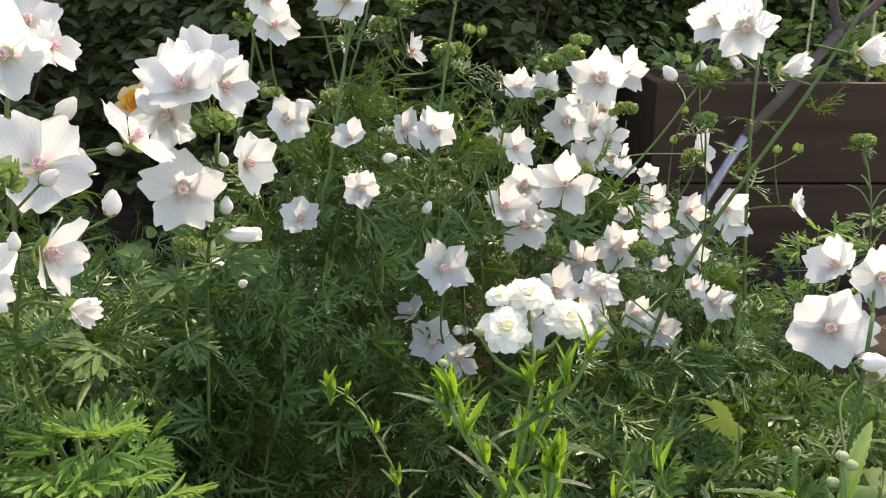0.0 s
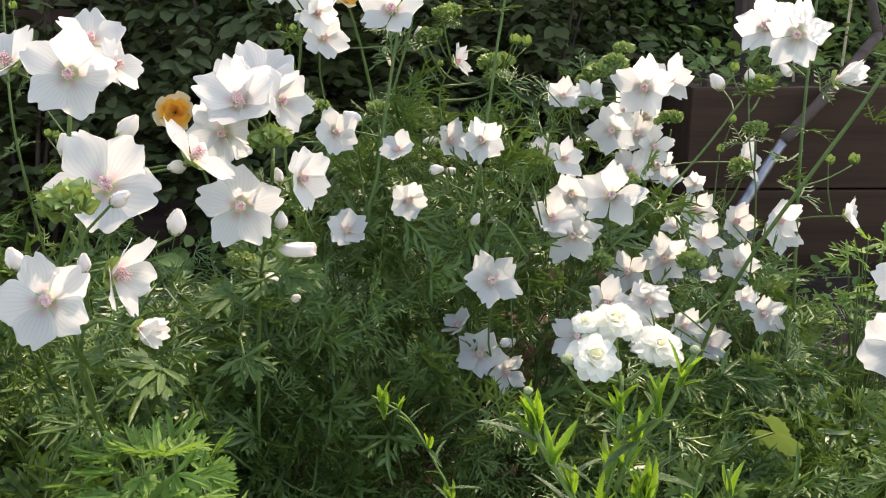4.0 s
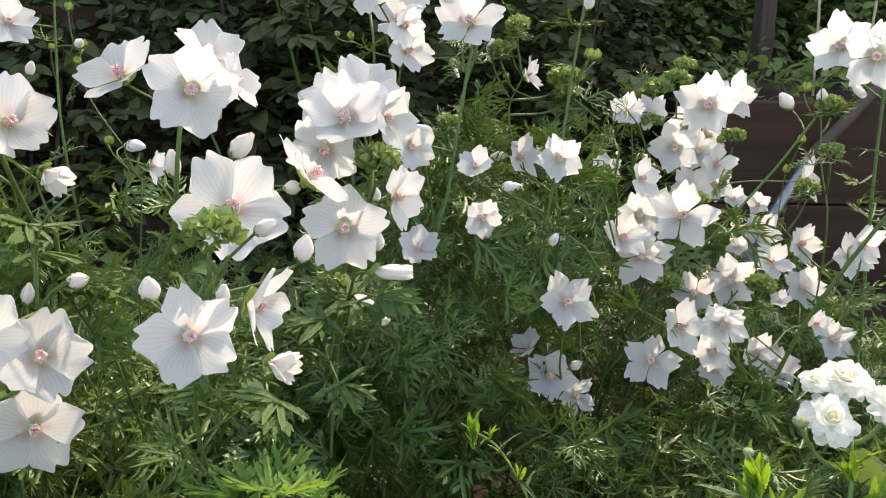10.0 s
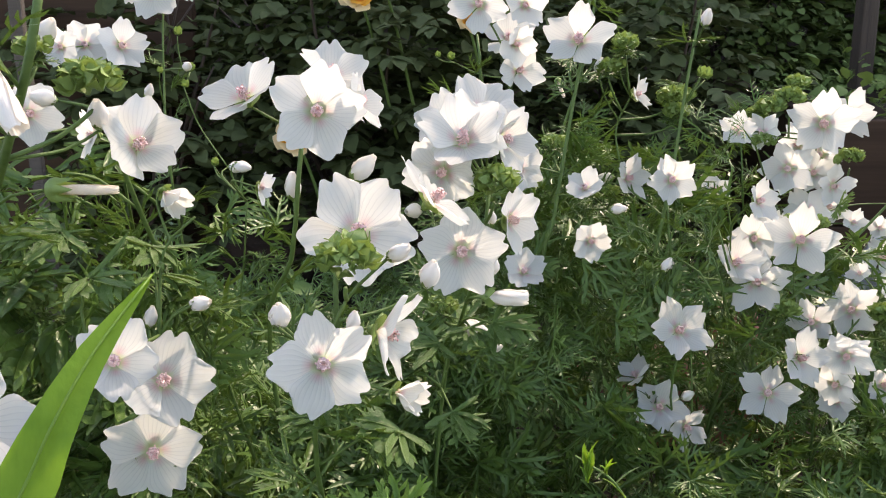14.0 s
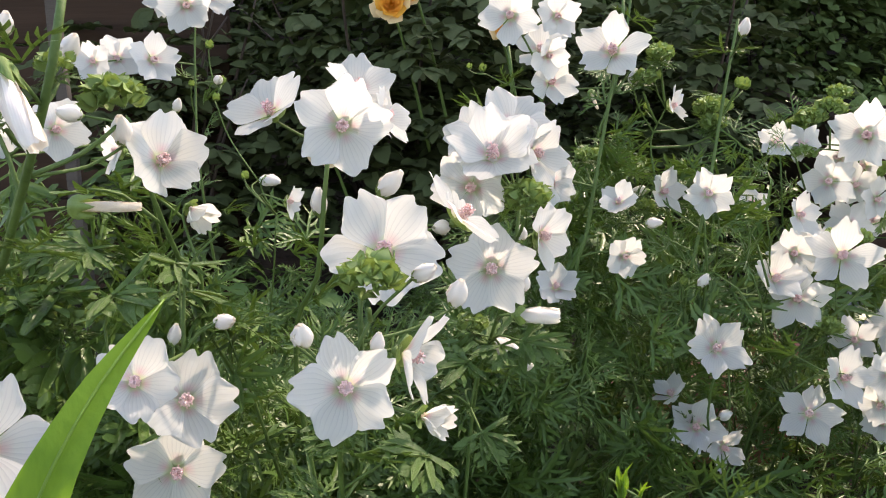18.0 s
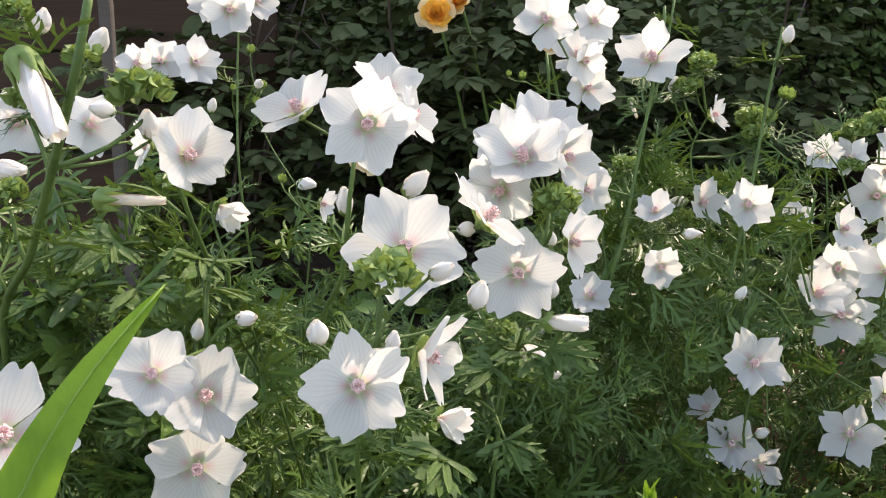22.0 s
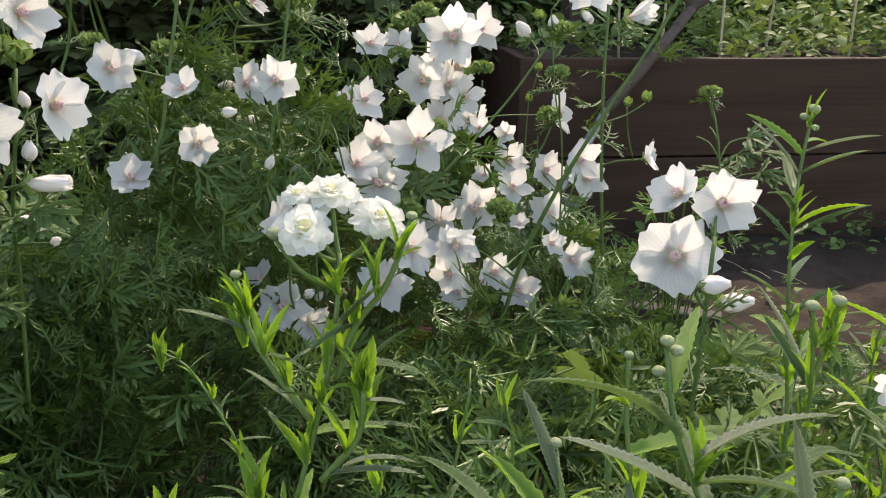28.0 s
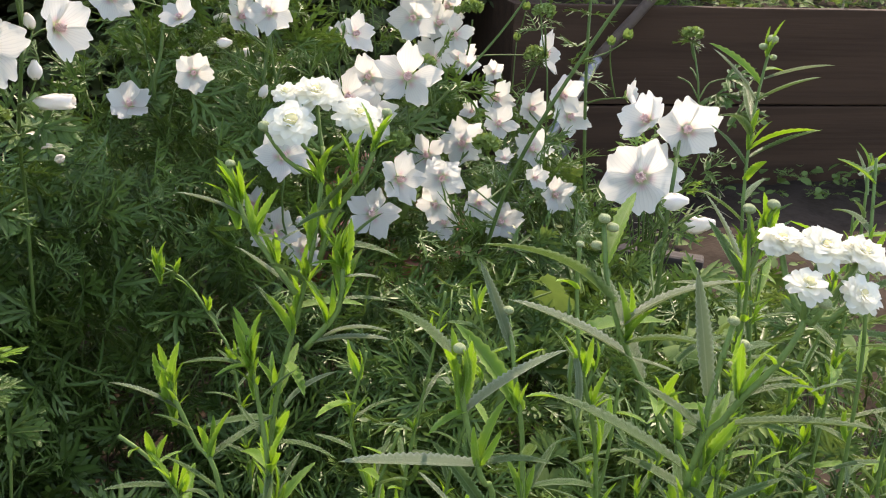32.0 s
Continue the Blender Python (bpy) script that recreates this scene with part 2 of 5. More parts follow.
def mesh(name, verts, faces, mat, uv=None, smooth=True):
    me = bpy.data.meshes.new(name)
    me.from_pydata([tuple(v) for v in verts], [], faces)
    me.materials.append(mat)
    if uv is not None:
        layer = me.uv_layers.new(name="UVMap")
        idx = np.empty(len(me.loops), dtype=np.int32)
        me.loops.foreach_get("vertex_index", idx)
        layer.data.foreach_set("uv", np.asarray(uv, dtype=np.float32)[idx].ravel())
    if smooth:
        me.polygons.foreach_set("use_smooth", np.ones(len(me.polygons), dtype=bool))
    me.update()
    return me


def part(name, data, parent, m=None, label=""):
    """One mesh object under a thing or a part; m is its pose relative to the parent."""
    ob = new(name, data)
    ob.parent = parent
    if m is not None:
        ob.matrix_basis = m
    if label:
        ob["label"] = label
    return ob


def thing(name, place, label, category, group="", kind=""):
    ob = new(name)
    ob.location = place
    ob.empty_display_size = 0.02
    return tagged(ob, label, category, group, kind)


def rel(parent, world_matrix):
    return Matrix.Translation(-Vector(parent.location)) @ world_matrix


def smooth_line(pts, step=0.012):
    pts = [Vector(p) for p in pts]
    ext = [2 * pts[0] - pts[1], *pts, 2 * pts[-1] - pts[-2]]
    out = []
    for i in range(1, len(ext) - 2):
        a, b, c, d = ext[i - 1:i + 3]
        k = max(2, int((c - b).length / step))
        for j in range(k):
            t = j / k
            out.append(0.5 * (2 * b + (c - a) * t + (2 * a - 5 * b + 4 * c - d) * t * t + (3 * b - a - 3 * c + d) * t ** 3))
    out.append(pts[-1])
    return out


def tube(line, r0, r1, sides=6):
    """Vertices and faces of a tapered tube along a line, closed at both ends."""
    verts, faces = [], []
    n = len(line)
    side = None
    for i, p in enumerate(line):
        d = (line[min(i + 1, n - 1)] - line[max(i - 1, 0)]).normalized()
        if side is None:
            side = d.orthogonal().normalized()
        side = (side - d * side.dot(d)).normalized()
        up = d.cross(side)
        r = r0 + (r1 - r0) * i / max(1, n - 1)
        for k in range(sides):
            a = 2 * math.pi * k / sides
            verts.append(p + (side * math.cos(a) + up * math.sin(a)) * r)
    for i in range(n - 1):
        for k in range(sides):
            a, b = i * sides + k, i * sides + (k + 1) % sides
            faces.append((a, b, b + sides, a + sides))
    faces.append(tuple(range(sides))[::-1])
    faces.append(tuple(range((n - 1) * sides, n * sides)))
    return verts, faces


def towards(az, el):
    a, e = radians(az), radians(el)
    return Vector((math.sin(a) * math.cos(e), -math.cos(a) * math.cos(e), math.sin(e)))


def aligned(place, axis, spin=0.0, size=1.0):
    q = Vector(axis).to_track_quat("Z", "Y").to_matrix().to_4x4()
    return Matrix.Translation(place) @ q @ Matrix.Rotation(spin, 4, "Z") @ Matrix.Scale(size, 4)


def merged(chunks):
    """Joins (verts, faces) pairs."""
    verts, faces, n = [], [], 0
    for v, f in chunks:
        verts.extend(v)
        faces.extend(tuple(i + n for i in q) for q in f)
        n += len(v)
    return verts, faces


def strip(points, widths, fold=0.15, lift=Vector((0, 0, 1)), flat=False):
    """A narrow folded leaf segment along points: three vertices a row, two where it is flat."""
    verts, faces = [], []
    n = len(points)
    for i, p in enumerate(points):
        d = (points[min(i + 1, n - 1)] - points[max(i - 1, 0)]).normalized()
        s = d.cross(lift)
        s = s.normalized() if s.length > 1e-6 else Vector((1, 0, 0))
        w = widths[i]
        if flat:
            verts += [p - s * w, p + s * w]
            if i:
                faces.append((2 * i - 2, 2 * i - 1, 2 * i + 1, 2 * i))
            continue
        verts += [p - s * w + lift * fold * w, p, p + s * w + lift * fold * w]
    for i in range(0 if flat else n - 1):
        a = 3 * i
        faces += [(a, a + 1, a + 4, a + 3), (a + 1, a + 2, a + 5, a + 4)]
    return verts, faces


# ---- leaf shapes, one unit across ----
def cut_leaf(seed, fine=1.0, lobes=5):
    """A mallow leaf: lobes spread like a hand, each cut again into narrow channelled fingers that curl at the tip. Grows along +y from the origin."""
    r = random.Random(seed)
    chunks = []
    w = 0.029 * fine
    up = Vector((0, 0, 1))
    for k in range(lobes):
        off = (k - (lobes - 1) / 2) / (lobes / 2)
        a = radians(off * 98 + r.uniform(-10, 10))
        length = (1.0 - 0.28 * abs(off)) * r.uniform(0.8, 1.15)
        d = Vector((math.sin(a), math.cos(a), 0))
        s = Vector((d.y, -d.x, 0))
        droop, sway = r.uniform(-0.30, 0.55), r.uniform(-0.22, 0.22)

        def at(t):
            return d * (t * length) + s * (sway * t * t) + up * (0.16 * t - droop * t * t)
        chunks.append(strip([at(0), at(0.35), at(0.7), at(1.0)], [w * 0.6, w * 1.05, w * 0.95, w * 0.2], 0.75))
        for t0 in (0.34, 0.54, 0.74):
            for sg in (-1, 1):
                if r.random() < 0.16:
                    continue
                l2 = length * r.uniform(0.34, 0.60) * (1.15 - t0 * 0.7)
                p0 = at(t0 + r.uniform(-0.05, 0.05))
                q = (d * 0.72 + s * sg * 0.70).normalized()
                bend = up * r.uniform(-0.22, 0.16)
                p1, p2 = p0 + q * l2 * 0.55 + bend * l2 * 0.2, p0 + (q * 0.8 + d * 0.25) * l2 + bend * l2
                tilt = (up + s * sg * r.uniform(-0.9, 0.5)).normalized()
                chunks.append(strip([p0, p1, p2], [w * 0.75, w * 0.9, w * 0.2], lift=tilt, flat=True))
    return merged(chunks)


def lobed_leaf(seed):
    """A broad basal leaf: five shallow toothed lobes on one blade."""
    r = random.Random(seed)
    verts, faces = [Vector((0, 0, 0))], []
    n = 40
    for i in range(n + 1):
        a = radians(-150 + 300 * i / n)
        lobe = 0.62 + 0.38 * abs(math.cos(a * 1.5)) ** 0.7 + (0.07 if i % 2 else -0.05)
        lobe *= r.uniform(0.94, 1.06)
        verts.append(Vector((math.sin(a) * lobe, math.cos(a) * lobe + 0.1, 0.14 * lobe * lobe * math.cos(a * 3) - 0.12 * lobe)))
    mid = len(verts)
    for i in range(n + 1):
        p = verts[1 + i]
        verts.append(Vector((p.x * 0.55, p.y * 0.55, 0.05 + p.z * 0.4)))
    for i in range(n):
        faces += [(1 + i, mid + i, mid + i + 1, 2 + i), (mid + i, 0, mid + i + 1)]
    return verts, faces


def lance_leaf(seed, teeth=20, width=0.066):
    """A long narrow leaf with a toothed edge, arching, grown along +y."""
    r = random.Random(seed)
    verts, faces = [], []
    n = teeth * 2
    arch, twist = r.uniform(0.05, 0.45), r.uniform(-0.2, 0.2)
    for i in range(n + 1):
        t = i / n
        w = width * (math.sin(math.pi * min(1, 0.12 + t * 0.9)) ** 0.5) * (1 - 0.18 * t) * (1.15 if i % 2 else 0.90)
        if i == n:
            w = 0.004
        c = Vector((twist * t * t * 0.5, t, 0.15 * t - arch * t * t))
        verts += [c + Vector((-w, 0, w * 0.65)), c, c + Vector((w, 0, w * 0.65))]
    for i in range(n):
        a = 3 * i
        faces += [(a, a + 1, a + 4, a + 3), (a + 1, a + 2, a + 5, a + 4)]
    return verts, faces


def oval_leaf(seed, width=0.32, n=6):
    r = random.Random(seed)
    verts, faces = [], []
    bend = r.uniform(0.05, 0.3)
    for i in range(n + 1):
        t = i / n
        w = width * math.sin(math.pi * (0.03 + 0.94 * t)) ** 0.8 * (1.06 if i % 2 else 0.95)
        c = Vector((0, t, -bend * t * t))
        verts += [c + Vector((-w, 0, w * 0.3)), c, c + Vector((w, 0, w * 0.3))]
    for i in range(n):
        a = 3 * i
        faces += [(a, a + 1, a + 4, a + 3), (a + 1, a + 2, a + 5, a + 4)]
    return verts, faces


CUT = [cut_leaf(s, 1.0) for s in range(7)] + [cut_leaf(20 + s, 1.7, 5) for s in range(3)]
LOBED = [lobed_leaf(s) for s in range(4)]
LANCE = [lance_leaf(s) for s in range(5)]
OVAL = [oval_leaf(s, 0.32, 4) for s in range(4)]
SMALL = [oval_leaf(9, 0.30, 3), oval_leaf(10, 0.22, 3), oval_leaf(11, 0.36, 3)]
TOOTHED = [cut_leaf(40 + q, 2.4, 5) for q in range(3)]


def rib_uv(shape):
    """0 on the midrib, 1 on the margin of a leaf built with three vertices a row."""
    return [(0.0 if i % 3 == 1 else 1.0, i / len(shape[0])) for i in range(len(shape[0]))]


CUT_MESH = [mesh("cut_leaf", v, f, M_LEAF) for v, f in CUT]
# paler, greyer copy of serrated_leaf with the sky's sheen painted into its colour
M_SHEEN = material("sheen_leaf", (0.060, 0.110, 0.042), (0.19, 0.26, 0.13), 160, 0.38, 0.18, 0.7, spec=0.5, vary=0.25, edge=(0.36, 0.42, 0.30))
SHEEN_MESH = [mesh("lance_leaf", *q, M_SHEEN, rib_uv(q)) for q in LANCE]
LANCE_MESH = [mesh("lance_leaf", *q, M_SNEEZE, rib_uv(q)) for q in LANCE]
SHOOT_MESH = [mesh("shoot_leaf", *q, M_SHOOT, rib_uv(q)) for q in [lance_leaf(60 + k, 10, 0.092) for k in range(5)]]


def arrays(shape):
    v, f = shape
    return np.array([tuple(p) for p in v], dtype=np.float64), f


def scatter(shapes, poses):
    """Many copies of shapes joined into one vertex and face list, by numpy."""
    packed = [arrays(s) for s in shapes]
    verts, faces, n = [], [], 0
    for i, m in enumerate(poses):
        v, f = packed[i % len(packed)]
        a = np.array(m)
        verts.append(v @ a[:3, :3].T + a[:3, 3])
        faces.extend([tuple(j + n for j in q) for q in f])
        n += len(v)
    return np.concatenate(verts), faces


def leaf_pose(place, outward, size, r, tip=0.5):
    """Base at place, blade reaching along outward, face turned to the sky."""
    y = Vector(outward).normalized()
    z = Vector((r.uniform(-tip, tip), r.uniform(-tip, tip), 1))
    x = y.cross(z).normalized()
    z = x.cross(y)
    return Matrix.Translation(place) @ Matrix((x, y, z)).transposed().to_4x4() @ Matrix.Scale(size, 4)


# ---- ground ----
def ground():
    near = np.linspace(-2.6, 2.6, 90)
    far = np.array([4, 7, 12, 25, 60, 150, 400, 1000.0])
    xs = np.concatenate([-far[::-1], near, far])
    ys = np.concatenate([-far[::-1], near + 1.2, far + 1.2])
    verts, faces = [], []
    for y in ys:
        for x in xs:
            k = 1.0 if abs(x) < 2.6 and -1.4 < y < 3.8 else 0.0
            z = 0.022 * noise.noise((x * 5, y * 5, 0)) + 0.014 * noise.noise((x * 17, y * 17, 3)) + 0.008 * noise.noise((x * 45, y * 45, 5))
            verts.append((x, y, z * k - 0.012))
    w = len(xs)
    for j in range(len(ys) - 1):
        for i in range(w - 1):
            faces.append((j * w + i, j * w + i + 1, (j + 1) * w + i + 1, (j + 1) * w + i))
    ob = new("ground", mesh("ground", verts, faces, M_SOIL))
    tagged(ob, "dark crumbly garden soil between the plants", "soil", kind="structure")


ground()


def box(size, bevel=0.004, cuts=0, wobble=0.0, seed=0):
    """A bevelled, slightly uneven box, centred on the origin."""
    bm = bmesh.new()
    bmesh.ops.create_cube(bm, size=1)
    bmesh.ops.scale(bm, vec=size, verts=bm.verts)
    if cuts:
        long = max(range(3), key=lambda k: size[k])
        edges = [e for e in bm.edges if abs((e.verts[0].co - e.verts[1].co).normalized()[long]) > 0.9]
        bmesh.ops.subdivide_edges(bm, edges=edges, cuts=cuts)
    if bevel:
        bmesh.ops.bevel(bm, geom=[e for e in bm.edges if e.calc_face_angle(0) > 0.5], offset=bevel, segments=2, affect="EDGES", profile=0.6)
    for v in bm.verts:
        v.co += Vector((noise.noise(v.co * 9 + Vector((seed, 0, 0))), noise.noise(v.co * 9 + Vector((0, seed, 4))), noise.noise(v.co * 9 + Vector((0, 7, seed))))) * wobble
    me = bpy.data.meshes.new("box")
    bm.to_mesh(me)
    bm.free()
    return me


def with_material(me, mat, smooth=False):
    me.materials.append(mat)
    if smooth:
        me.polygons.foreach_set("use_smooth", np.ones(len(me.polygons), dtype=bool))
    return me


# ---- raised bed with brown boards ----
BED_X, BED_Y, BED_TOP = 0.487, 2.0, 0.427
bed = thing("raised_bed", (BED_X, BED_Y, 0), "raised garden bed of dark brown stained boards standing on the soil", "raised bed")
plank = with_material(box((2.6, 0.028, 0.232), 0.004, 12, 0.0025), M_PLANK)
for z in (BED_TOP - 0.117, BED_TOP - 0.354):
    part("board", plank, bed, pose(1.3, 0.014, z))
side = with_material(box((0.028, 1.2, 0.232), 0.004, 6, 0.0025, 3), M_PLANK)
for z in (BED_TOP - 0.117, BED_TOP - 0.354):
    part("board", side, bed, pose(0.016, 0.632, z))
peg = with_material(box((0.045, 0.045, 0.5), 0.004, 2, 0.002, 5), M_DARKWOOD)
for x in (0.06, 1.25):
    part("corner_post", peg, bed, pose(x, 0.053, 0.19))
fill_v = [(0.04 + 2.5 * i / 24, 0.04 + 1.15 * j / 10, BED_TOP - 0.06 + 0.02 * noise.noise((i * 0.5, j * 0.6, 1))) for j in range(11) for i in range(25)]
fill_f = [(j * 25 + i, j * 25 + i + 1, j * 25 + i + 26, j * 25 + i + 25) for j in range(10) for i in range(24)]
part("soil", mesh("bed_soil", fill_v, fill_f, M_SOIL), bed)

# a low weathered edging board on the ground beside the path
edging = new("edging_board", with_material(box((0.34, 0.03, 0.07), 0.006, 8, 0.006, 9), M_OLDWOOD))
edging.matrix_world = pose(0.57, 1.437, 0.02, 8, 0, -28)
tagged(edging, "weathered grey wooden edging board lying in the soil", "board")


# ---- spade leaning on the bed ----
def spade():
    top, rest, sock, foot = Vector((0.99, 2.15, 0.585)), Vector((0.795, 1.985, 0.43)), Vector((0.675, 1.93, 0.318)), Vector((0.55, 1.86, 0.14))
    ob = thing("spade", foot, "garden spade with a dark worn handle leaning on the boards", "spade")
    def put(name, line, r0, r1, mat, label="", sides=10):
        v, f = tube([p - foot for p in line], r0, r1, sides)
        part(name, mesh(name, v, f, mat), ob, label=label)
    neck = top + (rest - top).normalized() * 0.10
    put("shaft", smooth_line([neck, rest, sock], 0.02), 0.0125, 0.0135, M_HANDLE)
    put("socket", smooth_line([sock, sock.lerp(foot, 0.5), foot], 0.02), 0.0115, 0.0130, M_STEEL, "bright worn steel socket")
    a, b = Vector((0.925, 2.15, 0.675)), Vector((1.075, 2.15, 0.668))
    put("grip", smooth_line([a, b], 0.02), 0.0135, 0.0135, M_HANDLE)
    put("yoke_arm", smooth_line([neck, a.lerp(neck, 0.45) + Vector((-0.012, 0, 0)), a], 0.02), 0.0115, 0.0105, M_HANDLE)
    put("yoke_arm", smooth_line([neck, b.lerp(neck, 0.5) + Vector((0.015, 0, -0.01)), b], 0.02), 0.0115, 0.0105, M_HANDLE)
    blade = bmesh.new()
    d = (foot - sock).normalized()
    s = Vector((0.75, -0.62, 0)).normalized()
    nrm = d.cross(s)
    rows = []
    for i in range(9):
        t = i / 8
        w = 0.075 * (1 - 0.18 * t * t)
        rows.append([blade.verts.new(d * (t * 0.17) + s * (w * (k / 4 - 1)) + nrm * 0.02 * (k / 4 - 1) ** 2) for k in range(9)])
    for i in range(8):
        for k in range(8):
            blade.faces.new((rows[i][k], rows[i][k + 1], rows[i + 1][k + 1], rows[i + 1][k]))
    bmesh.ops.solidify(blade, geom=blade.faces[:], thickness=0.003)
    me = bpy.data.meshes.new("blade")
    blade.to_mesh(me)
    blade.free()
    part("blade", with_material(me, M_STEEL, True), ob, label="steel blade set in the soil")


spade()


# ---- dark board wall behind the rose ----
wall = thing("board_wall", (-1.75, 2.02, 0), "dark brown weathered board wall in shade behind the roses", "wall", kind="structure")
slat = with_material(box((1.7, 0.024, 0.118), 0.004, 10, 0.003, 6), M_PLANK)
for i in range(9):
    part("board", slat, wall, pose(0, rng.uniform(-0.004, 0.004), 0.06 + 0.123 * i))

# ---- posts, canes and wire behind the bed ----
def post(place, height, half, mat, label, name="wooden_post"):
    ob = new(name, with_material(box((half * 2, half * 2, height), 0.006, 8, 0.004, place[0] * 3), mat))
    ob.matrix_world = Matrix.Translation((place[0], place[1], height / 2 - 0.03)) @ pose(0, 0, 0, rng.uniform(-1, 1), rng.uniform(-1, 1), 12)
    tagged(ob, label, "post")


post((0.862, 2.9, 0), 1.25, 0.026, M_DARKWOOD, "dark weathered wooden post among the shrubs")
post((-1.07, 1.6, 0), 0.95, 0.012, M_OLDWOOD, "grey weathered wooden post beside the rose")


def cane(x, y, lean, height, label="thin dry plant cane standing in the raised bed"):
    line = smooth_line([(x, y, 0.33), (x + lean * 0.4, y, 0.33 + height * 0.5), (x + lean, y + 0.02, 0.33 + height)], 0.08)
    v, f = tube([p - line[0] for p in line], 0.004, 0.003, 6)
    ob = new("cane", mesh("cane", v, f, M_STRAW))
    ob.location = line[0]
    tagged(ob, label, "cane", "canes in the bed")


for x, y, lean, h in ((1.02, 2.5, 0.01, 0.75), (1.18, 2.45, -0.03, 0.8), (1.34, 2.5, 0.05, 0.7), (1.55, 2.4, -0.02, 0.6), (1.75, 2.5, 0.04, 0.65), (0.93, 2.6, -0.06, 0.7)):
    cane(x, y, lean, h)
wire = smooth_line([(0.85, 2.86, 0.80), (1.4, 2.7, 0.765), (2.2, 2.6, 0.75)], 0.05)
v, f = tube([p - wire[0] for p in wire], 0.0025, 0.0025, 5)
ob = new("wire", mesh("wire", v, f, M_WIRE))
ob.location = wire[0]
tagged(ob, "thin grey wire stretched from the wooden post", "wire")


# ---- shrubs behind ----
def bush(name, label, centre, radii, count, shapes, size, mat, stems, seed, category="shrub", lift=0.0):
    """A shrub: woody stems from the ground and a crown of many separate leaves with an uneven outline."""
    r = random.Random(seed)
    ob = thing(name, (centre[0], centre[1], 0), label, category)
    limbs = []
    for i in range(stems):
        a = r.uniform(0, 6.28)
        tip = Vector((math.cos(a) * radii[0] * r.uniform(0.3, 0.85), math.sin(a) * radii[1] * r.uniform(0.3, 0.85), centre[2] + radii[2] * r.uniform(0.0, 0.85)))
        line = smooth_line([(r.uniform(-0.05, 0.05), r.uniform(-0.05, 0.05), -0.02), tip * 0.5 + Vector((r.uniform(-0.08, 0.08), 0, 0.12)), tip], 0.06)
        v, f = tube(line, 0.008, 0.002, 5)
        part("stem", mesh("stem", v, f, M_DARKWOOD), ob)
        limbs.append(line)
    poses = []
    while len(poses) < count:
        u = Vector((r.gauss(0, 1), r.gauss(0, 1), r.gauss(0, 1))).normalized()
        k = r.random() ** 0.45
        p = Vector((u.x * radii[0], u.y * radii[1], u.z * radii[2])) * k + Vector((0, 0, centre[2]))
        lump = 0.75 + 0.55 * noise.noise(u * 2.3 + Vector((seed, 0, 0)))
        if k > lump or p.z < 0.03:
            continue
        if noise.noise((p + Vector(centre)) * 9) < -0.22:
            continue
        out = Vector((u.x, u.y, r.uniform(-0.5, 0.35))) + Vector((r.uniform(-.6, .6), r.uniform(-.6, .6), 0))
        s = size * r.uniform(0.65, 1.25)
        if shapes is OVAL:
            y = out.normalized()
            side = y.cross(Vector((0, 0, 1))).normalized()
            for t, q in ((0, y), (0.1, side), (0.1, -side), (-0.75, side), (-0.75, -side)):
                poses.append(leaf_pose(p + y * t * s, (y * 0.6 + q * 0.9) if q is not y else y, s * (1 if q is y else 0.85), r, 0.6))
        else:
            poses.append(leaf_pose(p, out, s, r, 0.9))
    v, f = scatter(shapes, poses)
    crown = part("crown", mesh("crown", v, f, mat), ob)
    crown["kind"] = "stuff"
    return ob


rose = bush("rose_bush", "dark green rose bush with broad leaves and apricot roses", (-0.50, 2.10, 0.40), (0.62, 0.42, 0.55), 5200, OVAL, 0.056, M_ROSELEAF, 12, 11, "rose bush")
bush("rose_bush", "dark green rose bush in shade behind the mallows", (-1.35, 2.75, 0.55), (0.8, 0.4, 0.62), 3000, OVAL, 0.056, M_ROSELEAF, 8, 12, "rose bush")
bush("rose_bush", "dark rose bush before the board wall", (-1.02, 1.88, 0.36), (0.42, 0.20, 0.50), 1700, OVAL, 0.052, M_ROSELEAF, 8, 14, "rose bush")
bush("rose_bush", "dark leafy rose bush behind the mallows", (0.12, 2.5, 0.36), (0.5, 0.45, 0.55), 3600, OVAL, 0.052, M_ROSELEAF, 8, 13, "rose bush")
for i, (x, y, h, sd) in enumerate(((-2.2, 3.4, 0.75, 31), (-1.2, 3.5, 0.8, 32), (-0.2, 3.4, 0.72, 33), (0.62, 3.40, 0.70, 34), (1.3, 3.5, 0.70, 35), (2.1, 3.7, 0.7, 36), (2.9, 3.8, 0.7, 37))):
    bush("shrub", "dense leafy green shrub at the back of the garden", (x, y, h * 0.9), (0.62, 0.45, h), 6000, SMALL, 0.046, M_HEDGE, 6, sd)
for x, y, sd in ((1.9, 4.8, 53), (3.0, 4.9, 54), (4.2, 4.9, 55)):
    bush("shrub", "tall dark hedge shrub far behind", (x, y, 0.9), (0.95, 0.5, 1.0), 4200, SMALL, 0.085, M_HEDGE, 5, sd)

# a tall dark wall added behind the shrubs to keep the sun off them
shade_wall = new("wall_back", with_material(box((6.7, 0.2, 3.75), 0.01, 20, 0.0), M_DARKWOOD))
shade_wall.matrix_world = pose(-1.25, 4.35, 1.825)
tagged(shade_wall, "tall plain dark wall added behind the shrubs to shade them", "wall", kind="structure")


